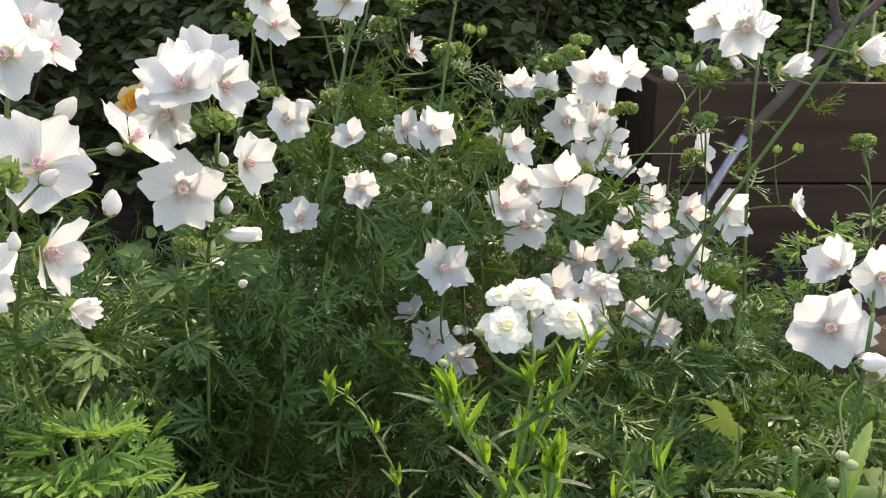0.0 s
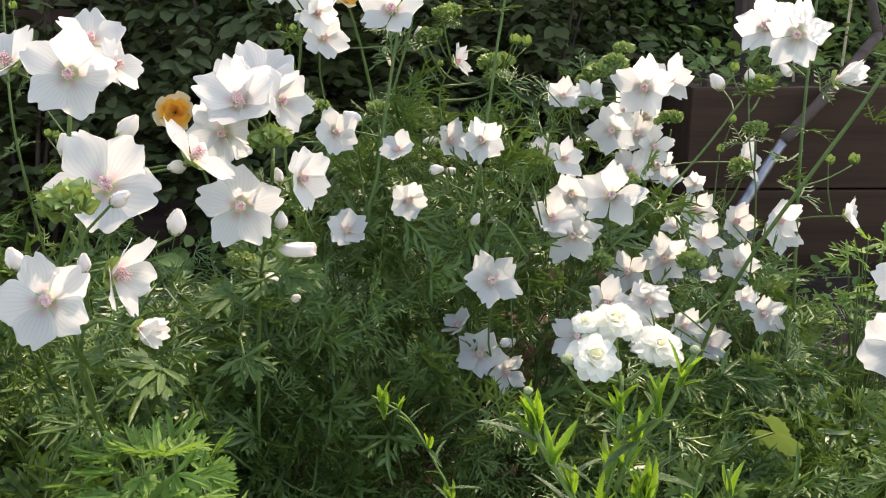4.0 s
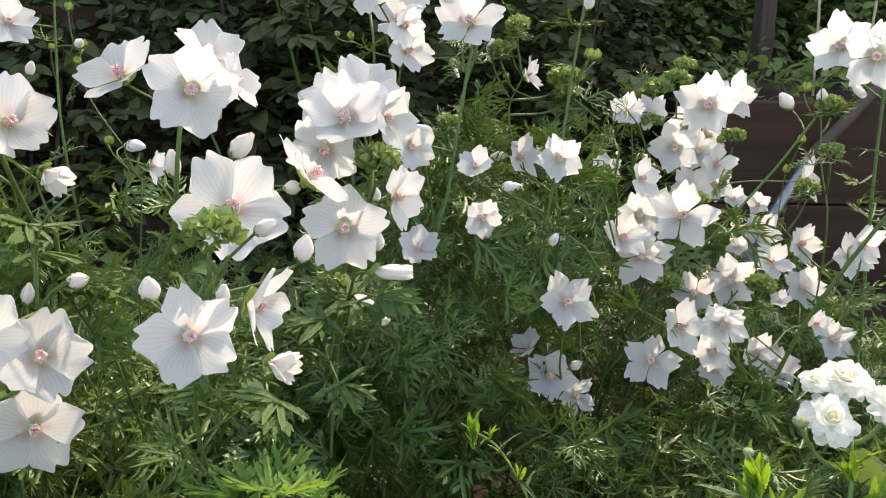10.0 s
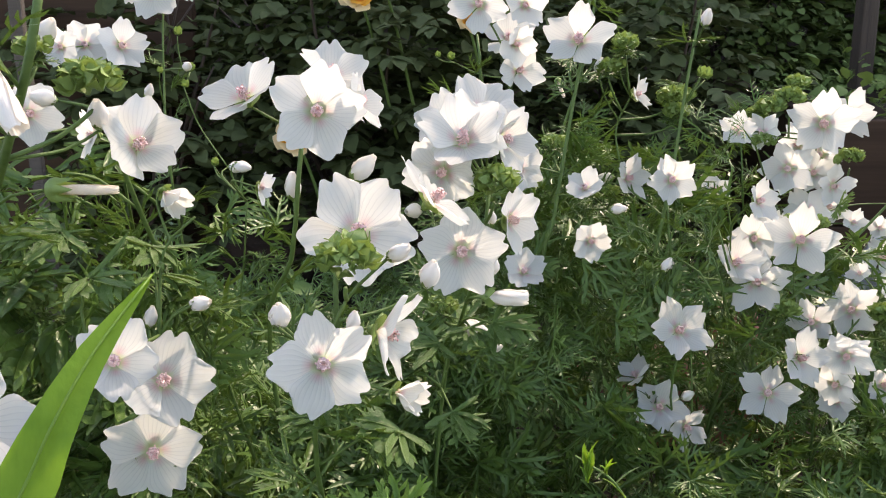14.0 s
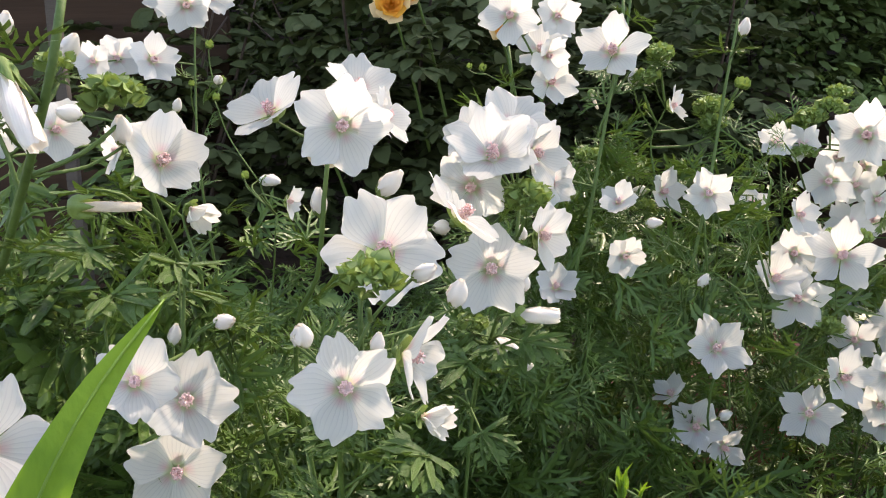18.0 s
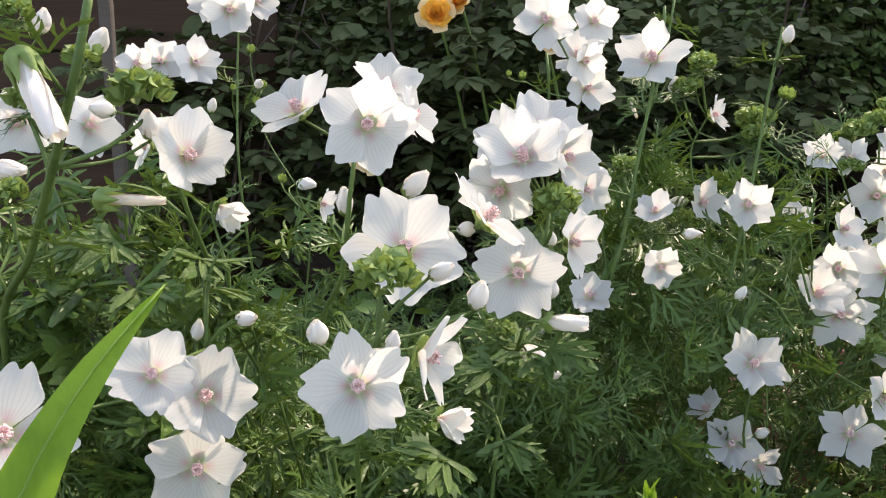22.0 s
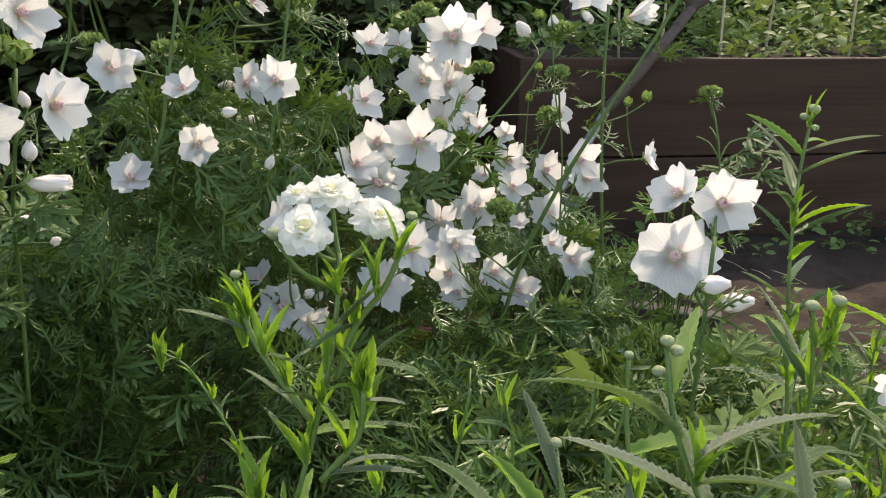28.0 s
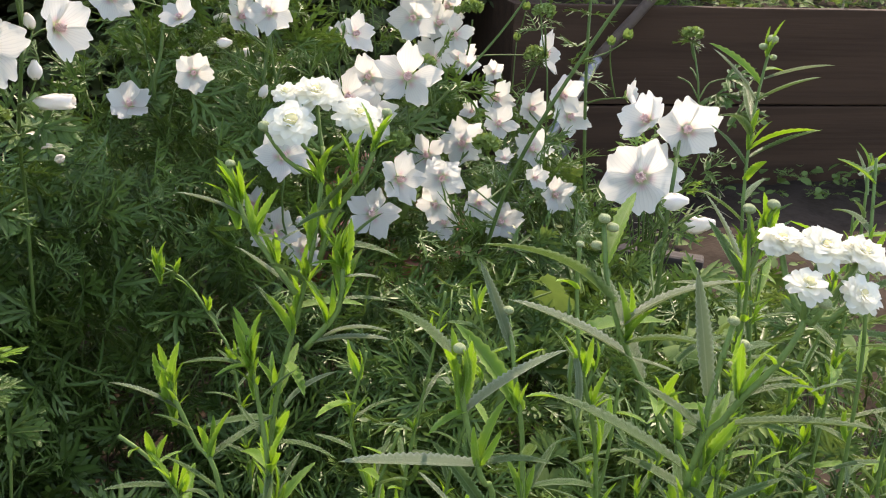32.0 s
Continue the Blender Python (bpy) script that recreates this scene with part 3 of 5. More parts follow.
def rose_bloom(place, az, el, size):
    """An open rose: a tight spiral heart inside wider, paler outer petals, and its stalk."""
    bloom_v, bloom_f, bloom_uv, heart = [], [], [], 0
    groups = {"heart": ([], [], []), "outer": ([], [], [])}
    for i in range(26):
        ring = "heart" if i < 19 else "outer"
        vs, fs, uvs = groups[ring]
        a = i * 2.4
        open_ = radians(4 + 2.5 * i)
        length = 0.62 + 0.014 * i
        base = len(vs)
        for r_ in range(5):
            t = r_ / 4
            for c in range(5):
                u = c / 4 - 0.5
                w = 0.62 * math.sin(math.pi * (0.12 + 0.62 * t))
                rad = math.sin(open_) * length * t ** 0.8 + 0.05 + 0.06 * t * t * (i / 26)
                h = math.cos(open_) * length * t - 0.10 * (u * 2) ** 2 * t
                aa = a + u * w / (0.20 + rad) * 1.7
                vs.append(Vector((math.cos(aa) * rad, math.sin(aa) * rad, h)))
                uvs.append((c / 4, 0.2 + 0.8 * t))
        for r_ in range(4):
            for c in range(4):
                k = base + r_ * 5 + c
                fs.append((k, k + 1, k + 6, k + 5))
    ob = new("rose", None)
    flower_ob = part("rose_flower", mesh("rose_heart", *groups["heart"][:2], M_ROSE, groups["heart"][2]), rose, rel(rose, aligned(place, towards(az, el), 0, size)), "apricot-yellow rose in full bloom")
    part("outer_corolla", mesh("rose_outer", *groups["outer"][:2], M_ROSE_OUT, groups["outer"][2]), flower_ob, label="paler outer petals")
    bpy.data.objects.remove(ob)
    p = Vector(place)
    line = smooth_line([p - towards(az, el) * size * 0.1, p + Vector((0.02, 0.05, -0.10)), p + Vector((0.05, 0.12, -0.3))], 0.03)
    v, f = tube([q - Vector(rose.location) for q in line], 0.003, 0.004, 5)
    part("rose_stalk", mesh("rose_stalk", v, f, M_STEM), rose)


rose_bloom((-0.592, 1.70, 0.425), 15, 15, 0.043)
rose_bloom((-0.473, 1.78, 0.690), 10, 20, 0.043)
rose_bloom((-0.43, 1.80, 0.715), -20, 25, 0.036)
rose_bloom((-0.26, 1.78, 0.64), 30, 20, 0.030)

# ---- bricks and stones half hidden behind the mallows ----
brick = with_material(box((0.215, 0.10, 0.065), 0.006, 2, 0.004, 2), M_BRICK)
for n, (x, y, z, rz, ry) in enumerate(((0.10, 1.36, 0.035, 12, 4), (0.20, 1.40, 0.034, -20, -5), (0.13, 1.38, 0.10, 24, 8), (0.28, 1.52, 0.035, 40, 3), (0.02, 1.46, 0.036, -8, 0), (0.14, 1.48, 0.17, -12, 6), (0.16, 1.50, 0.104, 5, 0))):
    b = new("brick", brick)
    b.matrix_world = pose(x, y, z, 0, ry, rz)
    tagged(b, "old red brick lying half hidden behind the mallows", "brick", "loose bricks")
stone_shapes = []
for s in range(4):
    bm = bmesh.new()
    bmesh.ops.create_icosphere(bm, subdivisions=3, radius=0.5)
    for v in bm.verts:
        v.co *= 1 + 0.35 * noise.noise(v.co * 2.1 + Vector((s * 3, 0, 0)))
        v.co.z *= 0.55
    me = bpy.data.meshes.new("stone")
    bm.to_mesh(me)
    bm.free()
    stone_shapes.append(with_material(me, M_STONE, True))
for x, y, s in ((-0.62, 1.66, 0.16), (-0.50, 1.42, 0.15), (-0.16, 1.95, 0.14), (-0.40, 1.58, 0.13), (-0.72, 1.40, 0.14), (0.30, 1.72, 0.10), (-0.30, 1.80, 0.12)):
    ob = new("stone", stone_shapes[int(x * 100) % 4])
    ob.matrix_world = pose(x, y, s * 0.16, 0, 0, x * 400) @ Matrix.Scale(s, 4)
    tagged(ob, "flat tan stone lying on the soil", "stone", "stones on the soil")


# ---- mallow flowers, buds and leaves ----
def petal_shape(seed, star=False):
    """One petal, one unit long: narrow claw, broad wedge, a notched end with two rounded, slightly ragged lobes."""
    r = random.Random(seed)
    rows, cols = 10, 17
    ph, ruffle = r.uniform(0, 6), r.uniform(0.010, 0.030)
    notch = r.uniform(0.12, 0.22) if star else r.uniform(0.10, 0.20)
    side, skew = r.uniform(-0.18, 0.18), r.uniform(-0.07, 0.07)
    full = r.uniform(0.33, 0.40) if star else r.uniform(0.39, 0.46)
    hollow, fold = r.uniform(0.05, 0.12), r.uniform(-0.03, 0.06)
    wave = [(r.uniform(0.008, 0.022), r.uniform(4, 8), r.uniform(0, 6)), (r.uniform(0.004, 0.013), r.uniform(11, 17), r.uniform(0, 6))]
    verts, uv, faces = [], [], []
    for i in range(rows):
        t = i / (rows - 1)
        rise = min(1.0, t / 0.66)
        w = 0.045 + (full - 0.045) * math.sin(rise * math.pi / 2) ** 1.25 * (1 - (0.34 if star else 0.29) * max(0, (t - 0.66) / 0.34) ** 1.7)
        for j in range(cols):
            u = j / (cols - 1) * 2 - 1
            round_off = 0.32 * abs(u) ** 2.4
            end = 1.04 - notch * math.exp(-((u - side) / 0.24) ** 2) - round_off + skew * u + sum(h * math.sin(u * n + p) for h, n, p in wave)
            y = 0.05 + t * (1 + (end - 1) * t * t) * 0.95
            x = u * w
            z = hollow * t ** 1.4 - hollow * 1.1 * t ** 3.5 + 0.03 * t + fold * abs(u) * t + ruffle * math.sin(u * 4.2 + ph) * t * t + 0.3 * ruffle * math.sin(u * 11 + 2 * ph) * t ** 3
            verts.append(Vector((x, y, z)))
            uv.append(((u + 1) / 2, t))
    for i in range(rows - 1):
        for j in range(cols - 1):
            a = i * cols + j
            faces.append((a, a + 1, a + cols + 1, a + cols))
    return mesh("petal", verts, faces, M_PETAL, uv)


PETALS = [petal_shape(s) for s in range(7)]
STAR_PETALS = [petal_shape(20 + s, True) for s in range(7)]


def sepals(open_, length, count=5, width=0.16):
    chunks = []
    for k in range(count):
        a = k * 2 * math.pi / count
        d, s = Vector((math.cos(a), math.sin(a), 0)), Vector((-math.sin(a), math.cos(a), 0))
        v, f = [], []
        for i in range(5):
            t = i / 4
            w = width * math.sin(math.pi * (0.28 + 0.72 * t)) + 0.002
            c = d * (0.09 + open_ * math.sin(t * 1.7) * length) + Vector((0, 0, length * (1 - open_ * 0.75) * t - 0.05))
            v += [c - s * w, c + d * 0.035 * (1 - t), c + s * w]
        for i in range(4):
            q = 3 * i
            f += [(q, q + 1, q + 4, q + 3), (q + 1, q + 2, q + 5, q + 4)]
        chunks.append((v, f))
    chunks.append(tube([Vector((0, 0, -0.16)), Vector((0, 0, -0.10)), Vector((0, 0, -0.02))], 0.05, 0.13, 8))
    return merged(chunks)


CALYX = mesh("calyx", *[(a, b) for a, b in [sepals(0.75, 0.34)]][0], M_CALYX)


def stamen_column():
    r = random.Random(3)
    chunks = [tube([Vector((0, 0, 0)), Vector((0, 0, 0.12)), Vector((0, 0, 0.27))], 0.045, 0.035, 7)]
    for i in range(52):
        a, h = i * 2.4, 0.06 + 0.22 * (i / 52) ** 0.8
        up = -0.2 + 1.3 * i / 52
        out = Vector((math.cos(a), math.sin(a), up)).normalized()
        foot, tip = Vector((0, 0, h)), Vector((0, 0, h)) + out * r.uniform(0.07, 0.125)
        chunks.append(tube([foot, foot.lerp(tip, 0.72), tip - out * 0.014, tip], 0.010, 0.022, 4))
    return merged(chunks)


COLUMN = mesh("stamen_column", *stamen_column(), M_PINK)


def furled(seed, ragged):
    """A rolled-up corolla along +z: overlapping twisted petals, one unit long."""
    r = random.Random(seed)
    verts, uv, faces = [], [], []
    for k in range(5):
        base = len(verts)
        a0 = k * 2 * math.pi / 5
        for i in range(8):
            t = i / 7
            rad = (0.075 + 0.15 * math.sin(math.pi * min(1, t * 0.93 + 0.10))) if not ragged else 0.11 + 0.05 * t + 0.05 * math.sin(math.pi * t)
            for j in range(5):
                u = j / 4 - 0.5
                aa = a0 + u * 1.9 + t * 1.3
                rr = rad * (1 + 0.34 * u) + r.uniform(-0.008, 0.008)
                verts.append(Vector((math.cos(aa) * rr, math.sin(aa) * rr, t * (1 - 0.10 * (u * 2) ** 2) - (0.04 * t if j == 2 else 0))))
                uv.append((j / 4, 0.2 + 0.8 * t))
        for i in range(7):
            for j in range(4):
                q = base + i * 5 + j
                faces.append((q, q + 1, q + 6, q + 5))
    return verts, faces, uv


FURLED = []
for s in range(3):
    v, f, u = furled(s, s == 2)
    FURLED.append(mesh("furled_petals", v, f, M_FURLED, u))
v, f, u = furled(9, True)
WILTED = mesh("wilted_petals", [Vector((p.x * 0.42 * (1 - 0.25 * p.z), p.y * 0.42 * (1 - 0.25 * p.z), p.z)) for p in v], f, M_WILTED, u)
CUP = mesh("bud_calyx", *sepals(0.42, 0.42, 5, 0.17), M_CALYX)
NUB = mesh("green_bud", *sepals(0.30, 1.5, 5, 0.52), M_CALYX)


def closed_calyx(seed):
    """A closed calyx: five broad pointed lobes folded inwards over a squat bulb, their edges raised."""
    r = random.Random(seed)
    chunks = []
    for k in range(5):
        a = k * 2 * math.pi / 5 + r.uniform(-0.1, 0.1)
        d, s = Vector((math.cos(a), math.sin(a), 0)), Vector((-math.sin(a), math.cos(a), 0))
        v, f = [], []
        close = r.uniform(0.05, 0.35)
        for rad, h, w in ((0.16, -0.35, 0.12), (0.50, -0.05, 0.40), (0.46, 0.30, 0.36), (0.10 + close, 0.55, 0.16), (close, 0.68 + close * 0.4, 0.01)):
            c = d * rad + Vector((0, 0, h))
            v += [c - s * w + d * 0.07, c, c + s * w + d * 0.07]
        for i in range(4):
            q = 3 * i
            f += [(q, q + 1, q + 4, q + 3), (q + 1, q + 2, q + 5, q + 4)]
        chunks.append((v, f))
    return merged(chunks)


KNOT = [mesh("green_bud", *closed_calyx(q), M_CALYX) for q in range(3)]


def bell_calyx(seed):
    """A rounded, ribbed cup whose rim ends in five pointed, slightly flared lobes."""
    r = random.Random(seed)
    n, v, f = 30, [], []
    rows = ((-0.22, 0.05), (-0.20, 0.17), (-0.08, 0.28), (0.06, 0.31), (0.20, 0.29), (0.30, 0.25))
    tips = [r.uniform(0.18, 0.34) for _ in range(5)]
    for i, (h, rad) in enumerate(rows):
        for j in range(n):
            a = j * 2 * math.pi / n
            lobe = abs(((j % 6) - 3) / 3)
            rib = 1 + 0.12 * (1 - 2 * lobe) * min(1, i / 3)
            up = tips[j // 6] * (1 - lobe) - 0.24 * lobe if i == 5 else -0.14 * lobe if i == 4 else 0
            rim = 1.16 if i == 5 and lobe == 0 else 1
            v.append(Vector((math.cos(a) * rad * rib * rim, math.sin(a) * rad * rib * rim, h + up)))
    for i in range(len(rows) - 1):
        for j in range(n):
            f.append((i * n + j, i * n + (j + 1) % n, (i + 1) * n + (j + 1) % n, (i + 1) * n + j))
    return v, f


v, f = bell_calyx(7)
BELL = mesh("bud_calyx", [p * 0.66 for p in v], f, M_CALYX)


# ---- mallow plants: bases, stems and what they carry ----
STEM_NODES = []
OPEN_FLOWERS = []


def mallow(base, label, *stems):
    ob = thing("mallow_plant", base, label, "mallow", "white musk mallows")
    r = random.Random(int(base[0] * 1000) + 50)
    for pts, thick in stems:
        foot = Vector(base) + Vector((r.uniform(-0.03, 0.03), r.uniform(-0.03, 0.03), -0.02))
        low = Vector(pts[-1])
        line = smooth_line([*pts, low.lerp(foot, 0.5) + Vector((0, 0, 0.02)), foot], 0.016)
        v, f = tube([p - Vector(base) for p in line], thick * 0.55, thick * 0.95, 7)
        part("stem", mesh("stem", v, f, M_STEM), ob)
        for i, p in enumerate(line):
            STEM_NODES.append((p, ob, line[max(i - 1, 0)]))
        for i in range(2, len(line) - 2, 2):
            if line[i].z < 0.10:
                break
            a = i * 2.3 + r.uniform(-0.4, 0.4)
            out = Vector((math.cos(a), math.sin(a), r.uniform(0.1, 0.6)))
            reach = r.uniform(0.006, 0.028)
            size = r.uniform(0.024, 0.040)
            place = line[i] + out.normalized() * reach
            v, f = tube([line[i] - place, (line[i] - place) * 0.5 + Vector((0, 0, 0.002)), Vector((0, 0, 0))], 0.0009, 0.0007, 4)
            leaf = part("leaf", r.choice(CUT_MESH), ob, rel(ob, leaf_pose(place, out, size, r, 1.1)))
    return ob


def attach(point, back, thick):
    """A stalk from the nearest lower stem node of any plant to the back of a flower. Returns the plant."""
    point = Vector(point)
    best = min(STEM_NODES, key=lambda n: 2.2 * (n[0].xy - point.xy).length + abs(n[0].z - point.z) + (0.5 if n[0].z > point.z - 0.006 else 0))
    node, plant, above = best
    gap = (node - point).length
    mid = node.lerp(point, 0.6) - Vector(back) * gap * 0.16 + Vector((0, 0, gap * 0.06))
    line = smooth_line([node, mid, point], 0.007)
    o = Vector(plant.location)
    v, f = tube([p - o for p in line], thick * 1.15, thick * 0.9, 6)
    part("flower_stalk", mesh("flower_stalk", v, f, M_STEM), plant)
    if gap > 0.05:
        for p in line[:: max(1, len(line) // 8)]:
            STEM_NODES.append((p, plant, node))
    return plant


def flower(x, y, z, az, el, r, cup=0.2, star=None):
    d = towards(az, el)
    p = Vector((x, y, z))
    plant = attach(p - d * r * 0.3, d, 0.00085)
    OPEN_FLOWERS.append((*p, *d, r))
    k = random.Random(int(x * 9973 + y * 7919 + z * 6271))
    r *= 1.12 if x > -0.06 and y > 0.7 else 1.03
    head = part("flower", CALYX, plant, rel(plant, aligned(p - d * r * 0.12, d, k.uniform(0, 6.28), r)))
    lean = k.uniform(-0.06, 0.06)
    star = (x > -0.06 and y > 0.6) if star is None else star
    wide = k.uniform(0.94, 1.08) if star else k.uniform(0.96, 1.10)
    for i in range(5):
        tilt = radians(8 + 58 * cup + k.uniform(-7, 7))
        m = Matrix.Rotation(i * 2 * math.pi / 5 + k.uniform(-0.08, 0.08), 4, "Z") @ Matrix.Translation((0, 0, 0.014 * (i * 2 % 5))) @ Matrix.Rotation(tilt + lean, 4, "X") @ Matrix.Rotation(k.choice((-1, 1)) * k.uniform(0.03, 0.20), 4, "Y")
        part("petal", (STAR_PETALS if star else PETALS)[k.randrange(7)], head, m @ Matrix.Diagonal((wide * k.uniform(0.93, 1.08), k.uniform(0.95, 1.06), k.uniform(0.6, 1.15), 1)))
    part("stamen_column", COLUMN, head, Matrix.Translation((0, 0, 0.04)) @ Matrix.Diagonal((1.15, 1.15, 1.0, 1)), "pale pink stamen column")


def white_bud(x, y, z, az, el, r, rolled=None, slim=0.0):
    d = towards(az, el)
    p = Vector((x, y, z))
    plant = attach(p - d * r * 0.62, d, 0.0008)
    k = random.Random(int(x * 9973 + z * 6271))
    cup_ob = part("bud", BELL if slim or rolled else CUP, plant, rel(plant, aligned(p - d * r * 0.5, d, k.uniform(0, 6), r * 0.9)), "half-opened white bud in a green calyx")
    fat = slim if slim else 1.05 if rolled else 0.85 if r > 0.0225 else k.uniform(1.0, 1.3)
    part("furled_corolla", rolled or FURLED[2 if r > 0.0225 else k.randrange(2)], cup_ob, Matrix.Diagonal((fat * 1.22, fat * 1.22, 1.08, 1)))


def wilted_bud(x, y, z, az, el, r):
    white_bud(x, y, z, az, el, r, WILTED)


def green_bud(x, y, z, az, el, r):
    d = towards(az, el)
    p = Vector((x, y, z))
    plant = attach(p - d * r, d, 0.0007)
    part("green_bud", NUB, plant, rel(plant, aligned(p - d * r * 0.6, d, x * 90, r * 0.95)))


def green_cluster(x, y, z, az, el, r):
    """A knot of closed, star-lobed calyces packed in a dome round the tip of a shoot."""
    d = towards(az, el)
    p = Vector((x, y, z))
    plant = attach(p - d * r, d, 0.0011)
    k = random.Random(int(x * 9973 + z * 6271))
    r *= 0.86
    count = int(r / 0.0008) + k.randint(0, 3)
    for i in range(count):
        h, a = 1 - 1.45 * (i + 0.5) / count, i * 2.4 + x * 50
        u = Vector((math.cos(a) * math.sqrt(max(0, 1 - h * h)), math.sin(a) * math.sqrt(max(0, 1 - h * h)), h * 0.55))
        part("green_bud", KNOT[k.randrange(3)], plant, rel(plant, aligned(p + u * r * k.uniform(0.55, 0.85), (u + d * 0.35), k.uniform(0, 6), r * k.uniform(0.42, 0.66))))
    for i in range(3):
        a = i * 2.1 + x * 40
        out = Vector((math.cos(a), math.sin(a), k.uniform(-0.5, 0.2)))
        part("leaf", k.choice(CUT_MESH), plant, rel(plant, leaf_pose(p - d * r * 0.8, out, r * k.uniform(1.2, 1.8), k, 0.8)))


MIDDLE = "tall white musk mallow in bloom with finely cut leaves"
mallow((-0.05, 0.92, 0), MIDDLE,
       ([(-0.081, 0.872, 0.694), (-0.082, 0.863, 0.664), (-0.096, 0.834, 0.575), (-0.107, 0.811, 0.500), (-0.114, 0.811, 0.435)], 0.0026),
       ([(0.017, 0.867, 0.676), (0.006, 0.846, 0.612), (-0.004, 0.824, 0.542), (-0.015, 0.805, 0.483), (-0.021, 0.809, 0.432)], 0.0024),
       ([(-0.179, 0.836, 0.656), (-0.175, 0.826, 0.619), (-0.186, 0.842, 0.568), (-0.195, 0.838, 0.485)], 0.0022),
       ([(-0.069, 0.945, 0.703), (-0.079, 0.923, 0.631), (-0.100, 0.909, 0.558), (-0.111, 0.899, 0.494)], 0.0022),
       ([(-0.010, 0.812, 0.520), (-0.007, 0.802, 0.488), (-0.005, 0.812, 0.428)], 0.0018))
mallow((-0.25, 0.66, 0), "white musk mallow crowded with open flowers and buds",
       ([(-0.252, 0.512, 0.618), (-0.254, 0.504, 0.591), (-0.262, 0.511, 0.546), (-0.288, 0.541, 0.478)], 0.0024),
       ([(-0.216, 0.425, 0.574), (-0.215, 0.419, 0.555), (-0.217, 0.421, 0.528), (-0.236, 0.448, 0.451)], 0.0022),
       ([(-0.154, 0.592, 0.571), (-0.159, 0.588, 0.526), (-0.175, 0.612, 0.469), (-0.191, 0.652, 0.397)], 0.0022))
mallow((-0.48, 0.60, 0), "white musk mallow with thick stems and rolled buds",
       ([(-0.325, 0.397, 0.700), (-0.329, 0.388, 0.669), (-0.347, 0.395, 0.634), (-0.389, 0.424, 0.577), (-0.453, 0.474, 0.497)], 0.0034),
       ([(-0.347, 0.488, 0.623), (-0.345, 0.491, 0.595), (-0.343, 0.511, 0.554), (-0.345, 0.541, 0.511)], 0.0024),
       ([(-0.457, 0.519, 0.659), (-0.446, 0.512, 0.628), (-0.432, 0.505, 0.593), (-0.446, 0.509, 0.541)], 0.0024),
       ([(-0.318, 0.454, 0.520), (-0.332, 0.460, 0.477), (-0.363, 0.474, 0.436)], 0.0022))
mallow((-0.50, 1.02, 0), "slender white musk mallow in front of the rose bush",
       ([(-0.541, 1.016, 0.684), (-0.539, 0.996, 0.610), (-0.529, 0.967, 0.500)], 0.0022),
       ([(-0.40, 0.84, 0.50), (-0.41, 0.85, 0.44), (-0.43, 0.88, 0.36)], 0.0016))
mallow((0.30, 0.98, 0), "white musk mallow with long leaning stems and green seed heads",
       ([(0.343, 0.952, 0.681), (0.335, 0.941, 0.649), (0.319, 0.896, 0.507), (0.327, 0.888, 0.351), (0.342, 0.902, 0.265)], 0.0026),
       ([(0.271, 0.938, 0.589), (0.272, 0.912, 0.510), (0.278, 0.890, 0.442)], 0.0014),
       ([(0.419, 0.855, 0.505), (0.423, 0.838, 0.469), (0.429, 0.835, 0.41), (0.433, 0.849, 0.363)], 0.0018))
mallow((0.16, 0.84, 0), "white musk mallow with a thick stem leaning outwards",
       ([(0.372, 0.775, 0.671), (0.348, 0.771, 0.624), (0.313, 0.763, 0.567), (0.278, 0.756, 0.516), (0.236, 0.763, 0.438), (0.207, 0.777, 0.354)], 0.0028),
       ([(0.185, 0.876, 0.378), (0.160, 0.861, 0.333), (0.149, 0.843, 0.277)], 0.0020))
mallow((0.03, 0.88, 0), "white musk mallow covered in star-like flowers",
       ([(0.269, 0.937, 0.554), (0.227, 0.920, 0.502), (0.165, 0.890, 0.442), (0.105, 0.871, 0.385), (0.063, 0.853, 0.328)], 0.0022),
       ([(0.181, 1.045, 0.511), (0.167, 1.007, 0.459), (0.114, 0.949, 0.375)], 0.0022),
       ([(0.001, 0.756, 0.397), (-0.002, 0.762, 0.350), (0.016, 0.788, 0.266)], 0.0018),
       ([(0.102, 0.856, 0.413), (0.088, 0.849, 0.361), (0.085, 0.850, 0.298)], 0.0018))
mallow((0.24, 0.50, 0), "short white musk mallow with a pair of large flowers",
       ([(0.236, 0.444, 0.499), (0.229, 0.431, 0.462), (0.233, 0.441, 0.407)], 0.0022))

flower(-0.234, 0.473, 0.635, 19, 12, 0.0244, 0.2)
flower(-0.278, 0.497, 0.639, -27, 55, 0.0238, 0.2)
flower(-0.233, 0.504, 0.650, 34, 49, 0.0210, 0.3)
flower(-0.217, 0.495, 0.637, 78, 28, 0.0178, 0.3)
flower(-0.169, 0.570, 0.605, 6, 44, 0.0315, 0.40)
flower(-0.180, 0.590, 0.613, -28, 46, 0.0235, 0.30)
flower(-0.160, 0.598, 0.618, 30, 52, 0.0273, 0.3)
flower(-0.145, 0.583, 0.604, 53, 16, 0.0232, 0.35)
flower(-0.182, 0.574, 0.585, -5, 3, 0.0250, 0.15)
flower(-0.209, 0.442, 0.581, 24, 36, 0.0297, 0.2)
flower(-0.168, 0.548, 0.542, 14, 11, 0.0285, 0.15)
flower(-0.208, 0.363, 0.548, 20, 22, 0.0228, 0.2)
flower(-0.189, 0.395, 0.550, 83, -9, 0.0247, 0.42)
flower(-0.179, 0.499, 0.585, 98, 43, 0.0268, 0.12, True)
